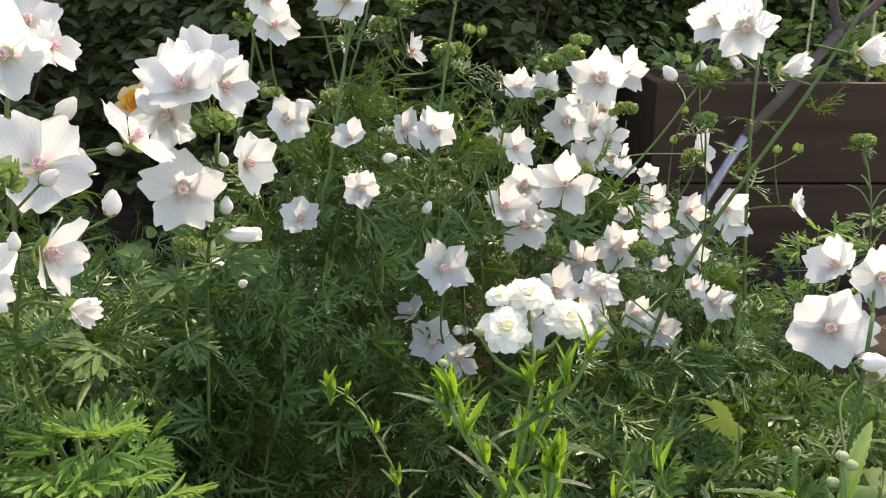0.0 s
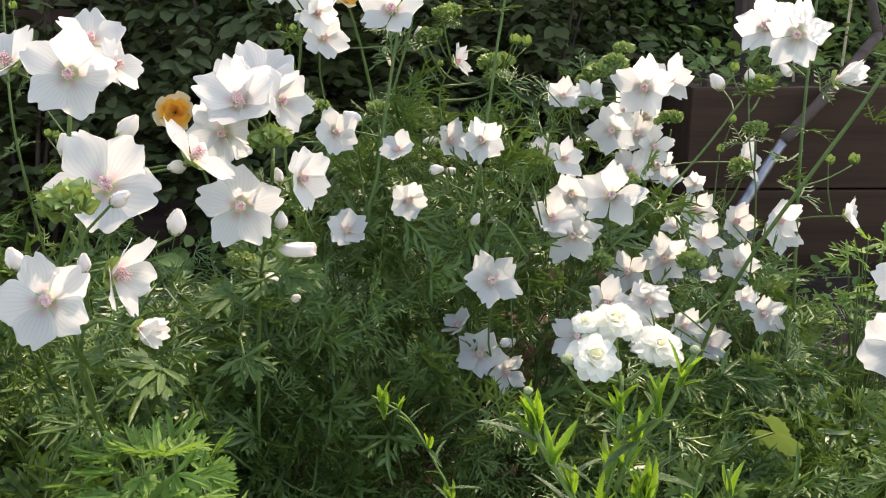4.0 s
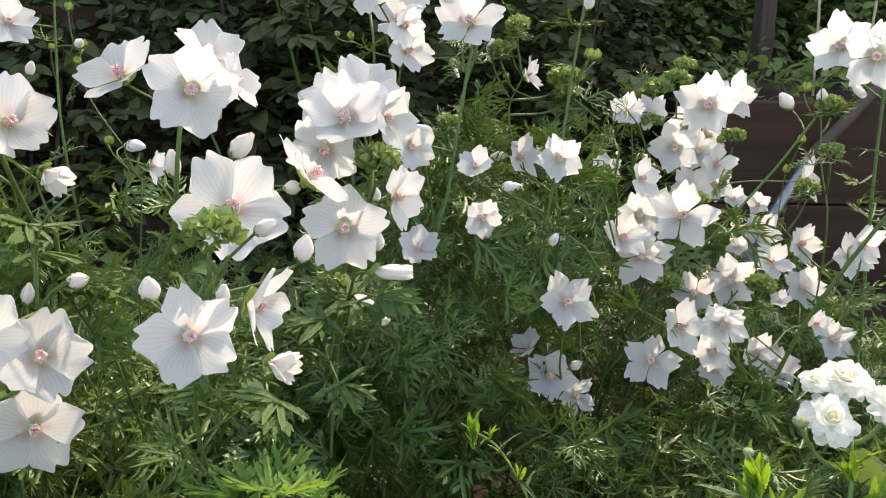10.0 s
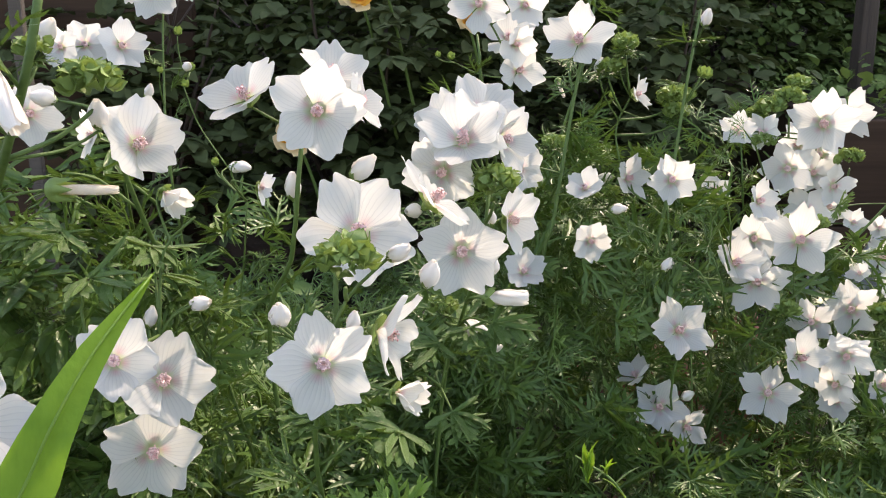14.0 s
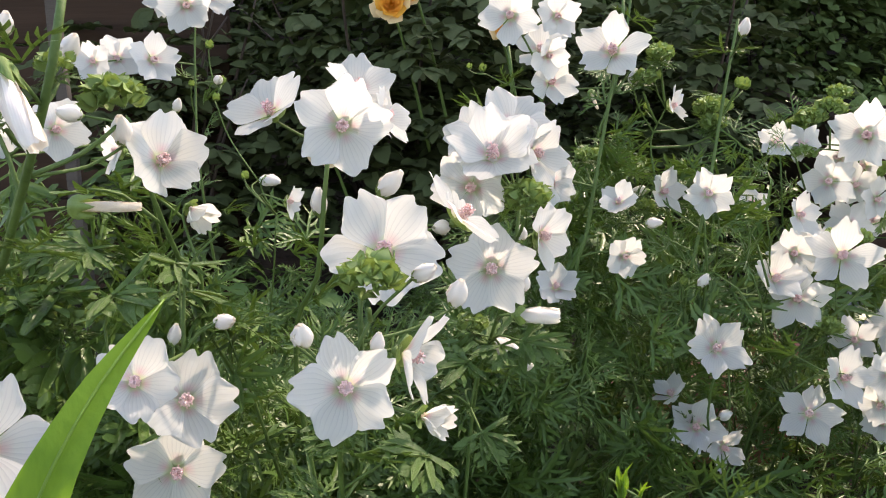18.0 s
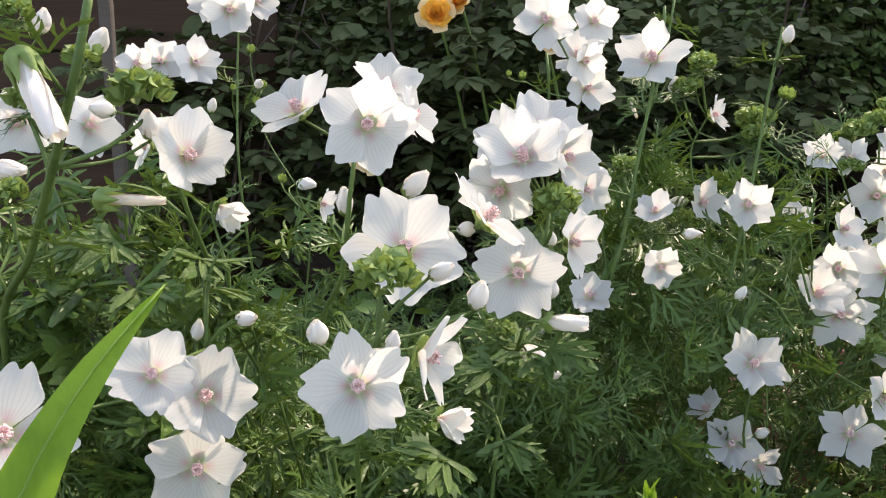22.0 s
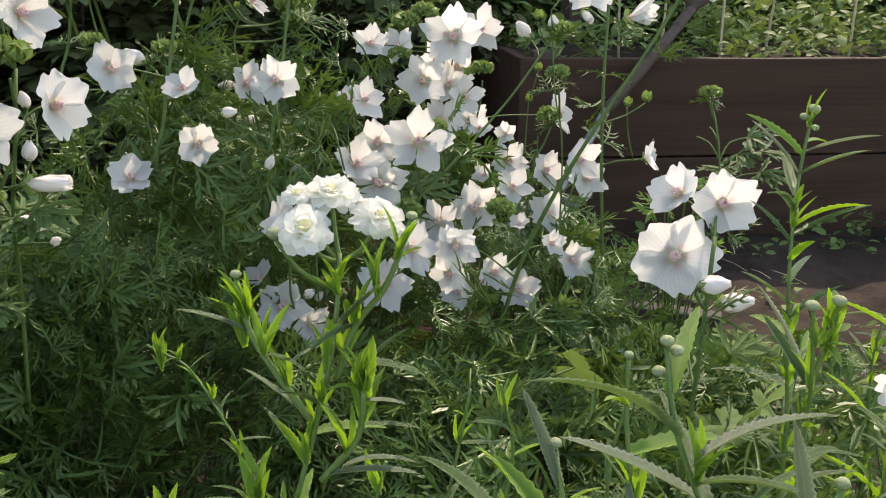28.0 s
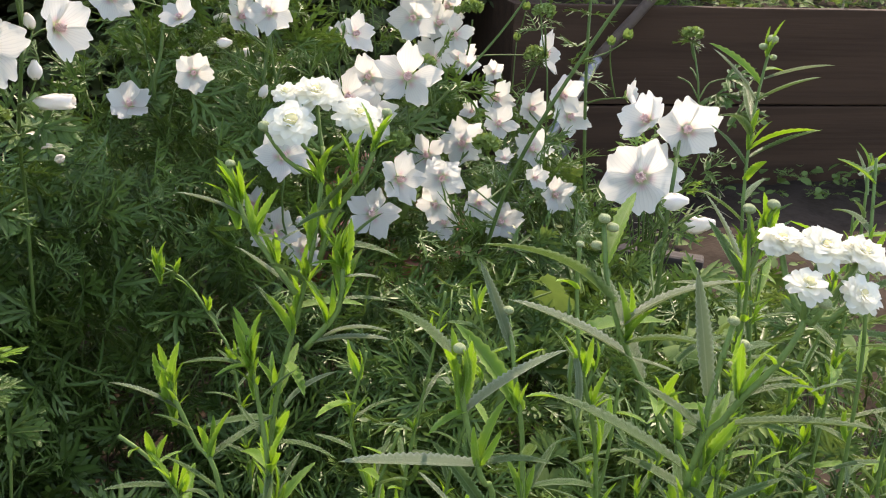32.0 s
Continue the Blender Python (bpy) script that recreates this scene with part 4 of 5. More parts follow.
flower(-0.141, 0.615, 0.545, 60, 3, 0.0241, 0.35)
flower(-0.133, 0.777, 0.457, 16, 47, 0.0213, 0.3)
flower(-0.139, 0.772, 0.550, 24, 10, 0.0218, 0.25)
flower(-0.083, 0.774, 0.533, -14, 49, 0.0186, 0.35)
flower(-0.039, 0.864, 0.524, 38, 15, 0.0219, 0.4)
flower(-0.008, 0.800, 0.536, -1, 21, 0.0212, 0.25)
flower(-0.076, 0.781, 0.485, 14, 5, 0.0191, 0.2)
flower(0.000, 0.759, 0.414, 10, 31, 0.0262, 0.2)
flower(-0.010, 0.768, 0.337, -6, 31, 0.0231, 0.15)
flower(-0.030, 0.786, 0.358, -64, 59, 0.0191, 0.3)
flower(0.015, 0.772, 0.317, 28, 9, 0.0202, 0.15)
flower(0.082, 0.770, 0.354, -14, 29, 0.0246, 0.12)
flower(0.124, 0.868, 0.466, -4, 25, 0.0325, 0.2)
flower(0.061, 0.843, 0.450, 23, 36, 0.0263, 0.3)
flower(0.083, 0.849, 0.431, -1, 13, 0.0300, 0.2)
flower(0.068, 0.809, 0.517, 41, 19, 0.0195, 0.3)
flower(0.085, 0.879, 0.464, -11, 15, 0.0239, 0.2)
flower(0.181, 1.018, 0.555, -15, 13, 0.0356, 0.2)
flower(0.214, 1.041, 0.562, 24, 17, 0.0273, 0.2)
flower(0.086, 0.993, 0.550, -0, 24, 0.0199, 0.3)
flower(0.119, 1.022, 0.543, -34, 27, 0.0218, 0.3)
flower(0.144, 1.002, 0.509, -18, 10, 0.0267, 0.2)
flower(0.176, 1.020, 0.501, -5, 26, 0.0233, 0.3)
flower(0.191, 0.996, 0.492, 14, 7, 0.0216, 0.3)
flower(0.190, 1.046, 0.517, -32, 18, 0.0238, 0.2)
flower(0.061, 0.965, 0.491, 12, 47, 0.0185, 0.35)
flower(0.169, 1.060, 0.525, -49, 5, 0.0227, 0.3)
flower(0.188, 0.892, 0.390, -24, 23, 0.0272, 0.2)
flower(0.225, 0.887, 0.413, 6, 33, 0.0210, 0.3)
flower(0.108, 0.777, 0.385, 24, 26, 0.0250, 0.25)
flower(0.152, 0.793, 0.382, -15, 6, 0.0223, 0.2)
flower(0.147, 0.795, 0.354, -33, -1, 0.0194, 0.2)
flower(0.191, 0.804, 0.351, 13, 24, 0.0185, 0.3)
flower(0.147, 0.877, 0.381, -28, 28, 0.0222, 0.2)
flower(0.227, 0.856, 0.383, -14, 50, 0.0125, 0.5)
flower(0.304, 0.899, 0.621, -24, 4, 0.0330, 0.2)
flower(0.292, 0.954, 0.626, -43, 17, 0.0326, 0.3)
flower(0.315, 1.057, 0.461, 46, 15, 0.0285, 0.25)
flower(0.274, 0.941, 0.418, 20, 12, 0.0234, 0.3)
flower(0.262, 0.779, 0.466, 21, 2, 0.0213, 0.3)
flower(0.255, 0.831, 0.369, 20, 22, 0.0156, 0.4)
flower(0.201, 0.955, 0.463, 3, 34, 0.0148, 0.4)
flower(0.235, 0.973, 0.453, -20, 23, 0.0138, 0.4)
flower(0.202, 0.920, 0.419, -43, 33, 0.0133, 0.4)
flower(-0.140, 0.743, 0.633, 30, 20, 0.0216, 0.25)
flower(-0.149, 0.761, 0.656, -1, 38, 0.0229, 0.3)
flower(-0.032, 0.894, 0.598, 63, 24, 0.0187, 0.35)
flower(-0.169, 0.710, 0.683, -1, 15, 0.0234, 0.2)
flower(-0.136, 0.727, 0.682, 22, 10, 0.0184, 0.3)
flower(-0.090, 0.836, 0.651, -7, 30, 0.0340, 0.32, True)
flower(-0.142, 0.730, 0.654, 32, -8, 0.0183, 0.3)
flower(-0.320, 0.455, 0.620, 50, 22, 0.0250, 0.45)
flower(-0.350, 0.471, 0.622, -46, 6, 0.0144, 0.3)
flower(-0.307, 0.429, 0.506, 36, 30, 0.0270, 0.3)
flower(-0.307, 0.384, 0.536, 26, 33, 0.0208, 0.2)
flower(-0.332, 0.460, 0.448, 30, 12, 0.0272, 0.15)
flower(-0.358, 0.351, 0.519, 48, 33, 0.0292, 0.2)
flower(-0.585, 0.869, 0.643, 15, 13, 0.0212, 0.25)
flower(-0.583, 0.912, 0.643, 24, 13, 0.0263, 0.3)
flower(-0.524, 0.870, 0.644, 47, 12, 0.0264, 0.3)
flower(-0.538, 0.988, 0.695, 24, -0, 0.0320, 0.25)
flower(-0.568, 1.006, 0.706, -4, 9, 0.0264, 0.3)
flower(-0.519, 1.015, 0.705, 58, 9, 0.0264, 0.3)
flower(-0.413, 0.518, 0.626, 48, 5, 0.0194, 0.2)
flower(-0.454, 0.510, 0.628, 22, 7, 0.0211, 0.25)
flower(-0.351, 0.733, 0.538, 77, -6, 0.0158, 0.4)
flower(-0.459, 0.529, 0.624, 65, -7, 0.0169, 0.2)
flower(0.224, 0.465, 0.481, -24, 24, 0.0250, 0.25)
flower(0.252, 0.471, 0.509, -13, 22, 0.0210, 0.3)
flower(0.236, 0.495, 0.509, -69, 36, 0.0194, 0.35)
white_bud(-0.140, 0.583, 0.501, 86, 3, 0.0284)
white_bud(-0.174, 0.443, 0.562, 51, 69, 0.0154)
white_bud(-0.180, 0.390, 0.588, 72, 32, 0.0121)
white_bud(-0.216, 0.501, 0.602, 74, 45, 0.0191)
white_bud(-0.190, 0.497, 0.579, -33, 10, 0.0118)
white_bud(-0.258, 0.508, 0.590, 13, 81, 0.0163)
white_bud(-0.151, 0.587, 0.522, 30, 76, 0.0135)
white_bud(-0.153, 0.596, 0.552, -7, 63, 0.0120)
white_bud(-0.014, 0.756, 0.474, 48, 59, 0.0147)
white_bud(-0.050, 0.812, 0.507, 79, 9, 0.0145)
white_bud(-0.059, 0.880, 0.521, -82, 0, 0.0167)
white_bud(-0.395, 0.823, 0.537, 89, -9, 0.0166)
white_bud(-0.298, 0.460, 0.536, 57, 12, 0.0118)
white_bud(-0.234, 0.388, 0.559, 9, 70, 0.0111)
white_bud(-0.200, 0.387, 0.558, 59, 76, 0.0103)
flower(-0.184, 0.402, 0.518, 72, -4, 0.0153, 0.85)
white_bud(0.248, 0.968, 0.568, -84, 50, 0.0217)
white_bud(-0.163, 0.611, 0.467, 78, -10, 0.0225)
white_bud(-0.148, 0.607, 0.456, 51, 26, 0.0104)
white_bud(0.015, 0.772, 0.348, 53, 38, 0.0136)
white_bud(-0.131, 0.828, 0.554, -62, 34, 0.0207)
white_bud(0.274, 0.939, 0.577, -30, 66, 0.0175)
white_bud(0.311, 0.941, 0.583, 7, -23, 0.0233)
white_bud(-0.428, 0.508, 0.685, 56, 55, 0.0155)
white_bud(-0.343, 0.427, 0.676, 64, 45, 0.0146)
white_bud(-0.322, 0.352, 0.656, 62, -52, 0.0360, slim=0.62)
white_bud(-0.422, 0.459, 0.610, 117, -4, 0.0175)
white_bud(-0.324, 0.459, 0.529, 63, 71, 0.0132)
white_bud(-0.294, 0.456, 0.538, 73, 19, 0.0120)
white_bud(-0.230, 0.382, 0.562, -11, 70, 0.0119)
flower(-0.350, 0.549, 0.574, 69, -30, 0.0179, 0.9)
white_bud(0.009, 0.790, 0.672, 12, 61, 0.0156)
white_bud(-0.482, 0.925, 0.621, 44, 23, 0.0140)
white_bud(-0.430, 0.907, 0.520, 90, 1, 0.0175)
white_bud(0.005, 0.865, 0.441, 50, 59, 0.0156)
white_bud(-0.038, 0.911, 0.483, 70, 6, 0.0152)
white_bud(-0.390, 0.628, 0.628, 51, 54, 0.0117)
white_bud(-0.329, 0.437, 0.638, 24, 67, 0.0152)
white_bud(-0.395, 0.503, 0.637, -39, 15, 0.0143)
white_bud(0.023, 0.816, 0.328, 56, 51, 0.0131)
white_bud(-0.423, 0.595, 0.532, 92, 12, 0.0086)
flower(0.224, 0.841, 0.317, -2, 30, 0.0229, 0.3)
flower(0.287, 0.862, 0.340, 10, 18, 0.0222, 0.25)
flower(0.305, 0.891, 0.420, 14, 18, 0.0234, 0.3)
flower(0.125, 0.974, 0.443, -13, 25, 0.0245, 0.2)
flower(0.168, 1.004, 0.462, -19, 24, 0.0264, 0.3)
flower(0.235, 0.957, 0.426, 9, 22, 0.0233, 0.3)
flower(0.160, 0.821, 0.325, -32, 28, 0.0198, 0.3)
flower(0.271, 0.912, 0.378, -4, 30, 0.0229, 0.3)
flower(0.198, 1.141, 0.518, -15, 29, 0.0243, 0.3)
flower(0.210, 1.063, 0.454, 5, 24, 0.0241, 0.3)
flower(0.304, 0.791, 0.591, 53, 19, 0.0240, 0.95)
flower(0.296, 0.633, 0.622, 51, 11, 0.0220, 0.95)
white_bud(0.228, 0.419, 0.481, 57, 15, 0.0155)
white_bud(-0.068, 0.877, 0.627, 17, 73, 0.0165)
white_bud(-0.148, 0.583, 0.501, 93, -1, 0.0040)
white_bud(0.277, 0.487, 0.442, 58, 15, 0.0220)
flower(0.352, 0.845, 0.452, 66, 22, 0.0180, 0.45)
wilted_bud(-0.331, 0.424, 0.604, 110, -3, 0.0300)
wilted_bud(-0.102, 0.910, 0.601, 26, -45, 0.0213)
green_cluster(-0.200, 0.379, 0.5885, 30, 75, 0.0150)
green_cluster(-0.149, 0.561, 0.583, 7, 71, 0.0157)
green_cluster(-0.325, 0.428, 0.654, 34, 64, 0.0157)
green_cluster(0.001, 0.904, 0.597, -10, 66, 0.0145)
green_cluster(0.007, 0.900, 0.583, -11, 67, 0.0145)
green_cluster(0.129, 1.043, 0.571, -18, 66, 0.0181)
green_cluster(0.151, 1.046, 0.581, -19, 66, 0.0169)
green_cluster(0.164, 1.071, 0.594, -19, 65, 0.0145)
green_cluster(0.111, 0.843, 0.407, -38, 78, 0.0145)
green_cluster(-0.060, 0.872, 0.626, -5, 64, 0.0138)
green_cluster(-0.045, 0.878, 0.646, -5, 63, 0.0128)
green_cluster(0.215, 1.026, 0.519, -27, 69, 0.0156)
green_cluster(-0.109, 0.850, 0.559, -1, 69, 0.0128)
green_cluster(0.120, 1.060, 0.560, -17, 67, 0.0145)
green_cluster(-0.039, 0.955, 0.644, -5, 63, 0.0142)
green_cluster(0.013, 0.930, 0.594, -11, 66, 0.0170)
green_cluster(0.207, 0.861, 0.399, -49, 76, 0.0160)
green_cluster(0.280, 0.960, 0.476, -38, 71, 0.0160)
green_cluster(0.284, 0.937, 0.569, -32, 67, 0.0163)
green_cluster(0.263, 0.873, 0.533, -36, 69, 0.0143)
green_cluster(0.119, 1.011, 0.538, -19, 68, 0.0140)
green_cluster(0.057, 0.912, 0.491, -19, 72, 0.0128)
green_cluster(0.145, 0.887, 0.479, -30, 73, 0.0114)
green_cluster(-0.153, 0.781, 0.571, 4, 69, 0.0117)
green_cluster(-0.333, 0.398, 0.670, 36, 62, 0.0093)
green_cluster(-0.401, 0.430, 0.605, 53, 69, 0.0109)
green_cluster(-0.458, 0.527, 0.691, 38, 60, 0.0110)
green_cluster(-0.406, 0.490, 0.521, 65, 76, 0.0146)
green_cluster(-0.340, 0.371, 0.655, 42, 65, 0.0099)
green_cluster(-0.184, 0.597, 0.489, 19, 79, 0.0117)
green_cluster(-0.053, 0.866, 0.511, -7, 72, 0.0099)
green_cluster(0.127, 0.907, 0.476, -27, 73, 0.0117)
green_cluster(0.108, 0.853, 0.402, -50, 77, 0.0142)
green_cluster(0.419, 0.855, 0.515, -10, 70, 0.0130)
green_bud(0.029, 0.901, 0.619, 7, 55, 0.0072)
green_bud(0.041, 0.942, 0.615, 5, 55, 0.0096)
green_bud(-0.492, 0.933, 0.656, 40, 51, 0.0076)
green_bud(-0.484, 0.920, 0.604, 42, 54, 0.0070)
green_bud(0.313, 0.758, 0.527, -9, 61, 0.0080)
green_bud(0.323, 0.831, 0.511, -8, 61, 0.0076)
green_bud(0.024, 0.875, 0.622, 15, 54, 0.0083)
green_bud(-0.049, 0.873, 0.629, 12, 54, 0.0074)
green_bud(0.258, 0.966, 0.495, -9, 62, 0.0074)
green_bud(-0.027, 0.778, 0.466, 15, 67, 0.0061)
green_bud(-0.018, 0.860, 0.438, 9, 68, 0.0062)
green_bud(-0.221, 1.031, 0.625, 23, 53, 0.0074)
green_bud(-0.422, 0.824, 0.542, 46, 58, 0.0062)
green_bud(-0.524, 0.953, 0.615, 43, 54, 0.0058)
green_bud(-0.490, 0.954, 0.618, 41, 54, 0.0076)
green_bud(-0.233, 1.009, 0.628, 24, 54, 0.0055)
green_bud(0.262, 0.946, 0.531, -9, 60, 0.0078)
green_bud(-0.453, 0.905, 0.526, 45, 59, 0.0070)
green_bud(0.195, 1.005, 0.519, -3, 60, 0.0076)
green_bud(0.260, 0.947, 0.585, -0, 56, 0.0090)
green_bud(-0.050, 0.949, 0.592, 12, 56, 0.0055)


TOOTHED_MESH = [mesh("toothed_leaf", v, f, M_LEAF) for v, f in TOOTHED]


def broad_leaf(x, y, z, az, size):
    """A broad toothed leaf on a short stalk of the nearest mallow stem."""
    out = Vector((math.sin(radians(az)), -math.cos(radians(az)), -0.15))
    plant = attach((x, y, z), out, 0.0008)
    part("leaf", TOOTHED_MESH[int(abs(x) * 1000) % 3], plant, rel(plant, leaf_pose((x, y, z), out, size, random.Random(int(x * 9000)), 0.7)), "broad toothed green leaf")


for x, y, z, az, size in ((0.408, 0.857, 0.470, -60, 0.032), (0.420, 0.856, 0.480, -20, 0.026), (0.460, 0.850, 0.470, 60, 0.031), (0.474, 0.848, 0.455, 40, 0.028), (0.452, 0.851, 0.452, 10, 0.032), (0.438, 0.852, 0.437, -30, 0.034), (0.476, 0.846, 0.434, 50, 0.034)):
    broad_leaf(x, y, z, az, size)
for x, y, z, az in ((-0.190, 0.440, 0.478, -20), (-0.173, 0.545, 0.436, 40), (-0.203, 0.566, 0.451, -40), (-0.150, 0.580, 0.484, 70), (-0.165, 0.585, 0.478, 10), (-0.185, 0.575, 0.470, -50),
                    (-0.215, 0.500, 0.455, 0), (-0.235, 0.470, 0.470, -60), (-0.330, 0.480, 0.560, 20), (-0.365, 0.455, 0.575, -30), (-0.300, 0.470, 0.580, 75), (-0.345, 0.440, 0.555, 60), (-0.375, 0.480, 0.600, 10), (-0.395, 0.500, 0.560, 45), (-0.350, 0.520, 0.530, 90)):
    broad_leaf(x, y, z, az, 0.030)


# ---- leafy undergrowth ----
def height(x, y):
    """How high the foliage stands over the ground."""
    h = 0.0
    for cx, cy, rx, ry, top in ((-0.40, 0.74, 0.27, 0.22, 0.37), (0.00, 0.93, 0.28, 0.25, 0.53), (0.22, 0.95, 0.16, 0.20, 0.41), (0.26, 0.60, 0.26, 0.26, 0.31), (-0.60, 1.05, 0.33, 0.30, 0.29), (0.0, 1.22, 0.36, 0.20, 0.24), (-0.5, 1.45, 0.6, 0.3, 0.24), (0.52, 0.74, 0.24, 0.28, 0.22), (-0.40, 0.46, 0.20, 0.12, 0.38), (-0.43, 0.55, 0.13, 0.10, 0.57), (-0.14, 0.80, 0.20, 0.14, 0.42), (-0.42, 0.88, 0.07, 0.07, 0.52), (-0.08, 0.62, 0.26, 0.20, 0.17), (0.10, 0.66, 0.22, 0.18, 0.22), (0.66, 0.98, 0.30, 0.26, 0.10), (0.42, 1.12, 0.24, 0.22, 0.10)):
        d = ((x - cx) / rx) ** 2 + ((y - cy) / ry) ** 2
        h = max(h, top * (1 - 0.42 * d * d) if d < 1.25 else 0)
    return h


def in_front_of_flower(p):
    """True where a leaf would stand over the open face of a flower."""
    q = np.array(p) - FACES[:, :3]
    along = (q * FACES[:, 3:6]).sum(1)
    off = np.linalg.norm(q - along[:, None] * FACES[:, 3:6], axis=1)
    return bool(((along > -0.006) & (along < 0.22) & (off < FACES[:, 6] * 1.15 + 0.012)).any())


FACES = np.array(OPEN_FLOWERS)
for ob in [o for o in scene.objects if o.name.startswith("leaf") and o.parent and o.parent.name.startswith("mallow_plant")]:
    middle = Vector(ob.parent.location) + ob.matrix_basis @ Vector((0, 0.5, 0))
    if in_front_of_flower(middle):
        bpy.data.objects.remove(ob)


def undergrowth(name, label, count, region, shapes, sizes, mat, seed, deep=0.65, gap=-0.2, stalked=0.3):
    r = random.Random(seed)
    poses, stalks = [], []
    tries = 0
    while len(poses) < count and tries < count * 12:
        tries += 1
        x, y = r.uniform(*region[0]), r.uniform(*region[1])
        h = height(x, y)
        if h < 0.05 or noise.noise((x * 11, y * 11, seed)) < gap:
            continue
        h *= 1 + 0.25 * noise.noise((x * 14, y * 14, seed + 5))
        z = h * (1 - deep * r.random() ** 1.3)
        a = r.uniform(0, 6.28)
        out = Vector((math.cos(a), math.sin(a) - 0.45, r.uniform(-0.8, 1.0)))
        p = Vector((x, y, z))
        if in_front_of_flower(p + out.normalized() * 0.015):
            continue
        poses.append(leaf_pose(p, out, r.uniform(*sizes), r, 1.7))
        if r.random() < stalked:
            root = p - out.normalized() * 0.03 + Vector((r.uniform(-.03, .03), r.uniform(-.03, .03), -min(z, r.uniform(0.03, 0.10))))
            stalks.append(tube([root, root.lerp(p, 0.5) + Vector((0, 0, 0.008)), p], 0.0012, 0.0008, 4))
    v, f = scatter(shapes, poses)
    ob = new(name, mesh(name, v, f, mat))
    tagged(ob, label, "foliage", kind="stuff")
    v, f = merged(stalks)
    st = new(name.replace("leaves", "stalks"), mesh("stalks", v, f, M_STEM))
    tagged(st, "thin green stalks of the mallow foliage", "foliage", kind="stuff")


undergrowth("mallow_leaves", "finely cut dark green mallow leaves filling the clump", 2600, ((-0.75, 0.5), (0.52, 1.2)), CUT, (0.030, 0.054), M_LEAF, 101, deep=0.92, stalked=0.2)
undergrowth("toothed_leaves", "broad toothed mallow leaves among the large flowers", 230, ((-0.62, -0.16), (0.40, 0.78)), TOOTHED + CUT[7:], (0.026, 0.042), M_LEAF, 110, deep=0.3, gap=-0.3, stalked=0.9)
undergrowth("upper_mallow_leaves", "small cut leaves high among the mallow flowers", 700, ((-0.20, 0.36), (0.80, 1.12)), CUT[:6], (0.018, 0.030), M_LEAF, 104, deep=0.35, gap=-0.3)
undergrowth("shade_leaves", "dark cut leaves low in the shade of the clump", 950, ((-0.40, 0.30), (0.42, 0.85)), CUT, (0.026, 0.044), M_LEAF, 107, deep=0.9, gap=-0.6)
undergrowth("back_leaves", "dark green leaves behind the mallows", 700, ((-1.0, 0.4), (1.1, 1.7)), CUT + OVAL, (0.03, 0.05), M_LEAF, 105, deep=0.8, gap=-0.5)
undergrowth("low_mallow_leaves", "dark cut leaves near the soil", 420, ((-0.62, -0.20), (0.33, 0.53)), CUT[6:] + TOOTHED, (0.030, 0.050), M_LEAF, 102, deep=0.3)
undergrowth("young_mallow_leaves", "fresh finely cut leaves low at the front of the clump", 740, ((-0.45, 0.15), (0.42, 0.74)), CUT, (0.024, 0.042), M_LEAF, 108, deep=0.55, gap=-0.3)


def leaf_clump(name, label, centre, spread, count, shapes, sizes, mat, seed):
    """A rosette of fresh leaves rising on stalks from one crown in the soil."""
    r = random.Random(seed)
    ob = thing(name, (centre[0], centre[1], 0), label, "leaf rosette")
    o = Vector((centre[0], centre[1], 0))
    for i in range(count):
        a = i * 2.4
        k = (i + 0.5) / count
        tip = Vector((math.cos(a) * spread[0] * k ** 0.5, math.sin(a) * spread[1] * k ** 0.5, centre[2] - spread[2] * k * r.uniform(0.5, 1.4)))
        line = smooth_line([Vector((0, 0, -0.01)), tip * 0.45 + Vector((0, 0, centre[2] * 0.15)), tip], 0.03)
        part("leaf_stalk", mesh("leaf_stalk", *tube(line, 0.0013, 0.0009, 5), M_STEM), ob)
        out = Vector((math.cos(a), math.sin(a) - 0.35, r.uniform(-0.2, 0.5)))
        v, f = shapes[i % len(shapes)]
        part("leaf", mesh("leaf", v, f, mat), ob, leaf_pose(tip, out, r.uniform(*sizes), r, 0.6))


leaf_clump("mallow_shoot", "upright leafy green mallow shoot beside the soil path", (0.454, 0.984, 0.389), (0.045, 0.035, 0.130), 22, TOOTHED + CUT[7:], (0.022, 0.034), M_LEAF_LIT, 9)
leaf_clump("mallow_rosette", "fresh green rosette of toothed mallow leaves, coloured brighter as if sunlit", (-0.190, 0.410, 0.442), (0.045, 0.045, 0.045), 30, TOOTHED, (0.017, 0.027), M_LEAF_LIT, 5)
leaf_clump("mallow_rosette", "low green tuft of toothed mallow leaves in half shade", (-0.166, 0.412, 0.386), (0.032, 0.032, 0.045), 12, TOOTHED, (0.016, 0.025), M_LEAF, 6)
undergrowth("low_meadow_leaves", "fresh green cut leaves low beside the path", 270, ((0.26, 1.1), (0.48, 1.45)), CUT + TOOTHED, (0.022, 0.040), M_LEAF, 106, deep=0.6, gap=-0.1)
undergrowth("path_leaves", "bright toothed leaves low beside the path", 260, ((0.14, 0.66), (0.46, 0.92)), TOOTHED, (0.018, 0.032), M_BEDLEAF, 109, deep=0.3, gap=-0.4)
undergrowth("broad_leaves", "broad lobed green leaves low among the stems", 90, ((0.1, 1.05), (0.35, 1.4)), LOBED, (0.016, 0.028), M_BEDLEAF, 103, deep=0.5)


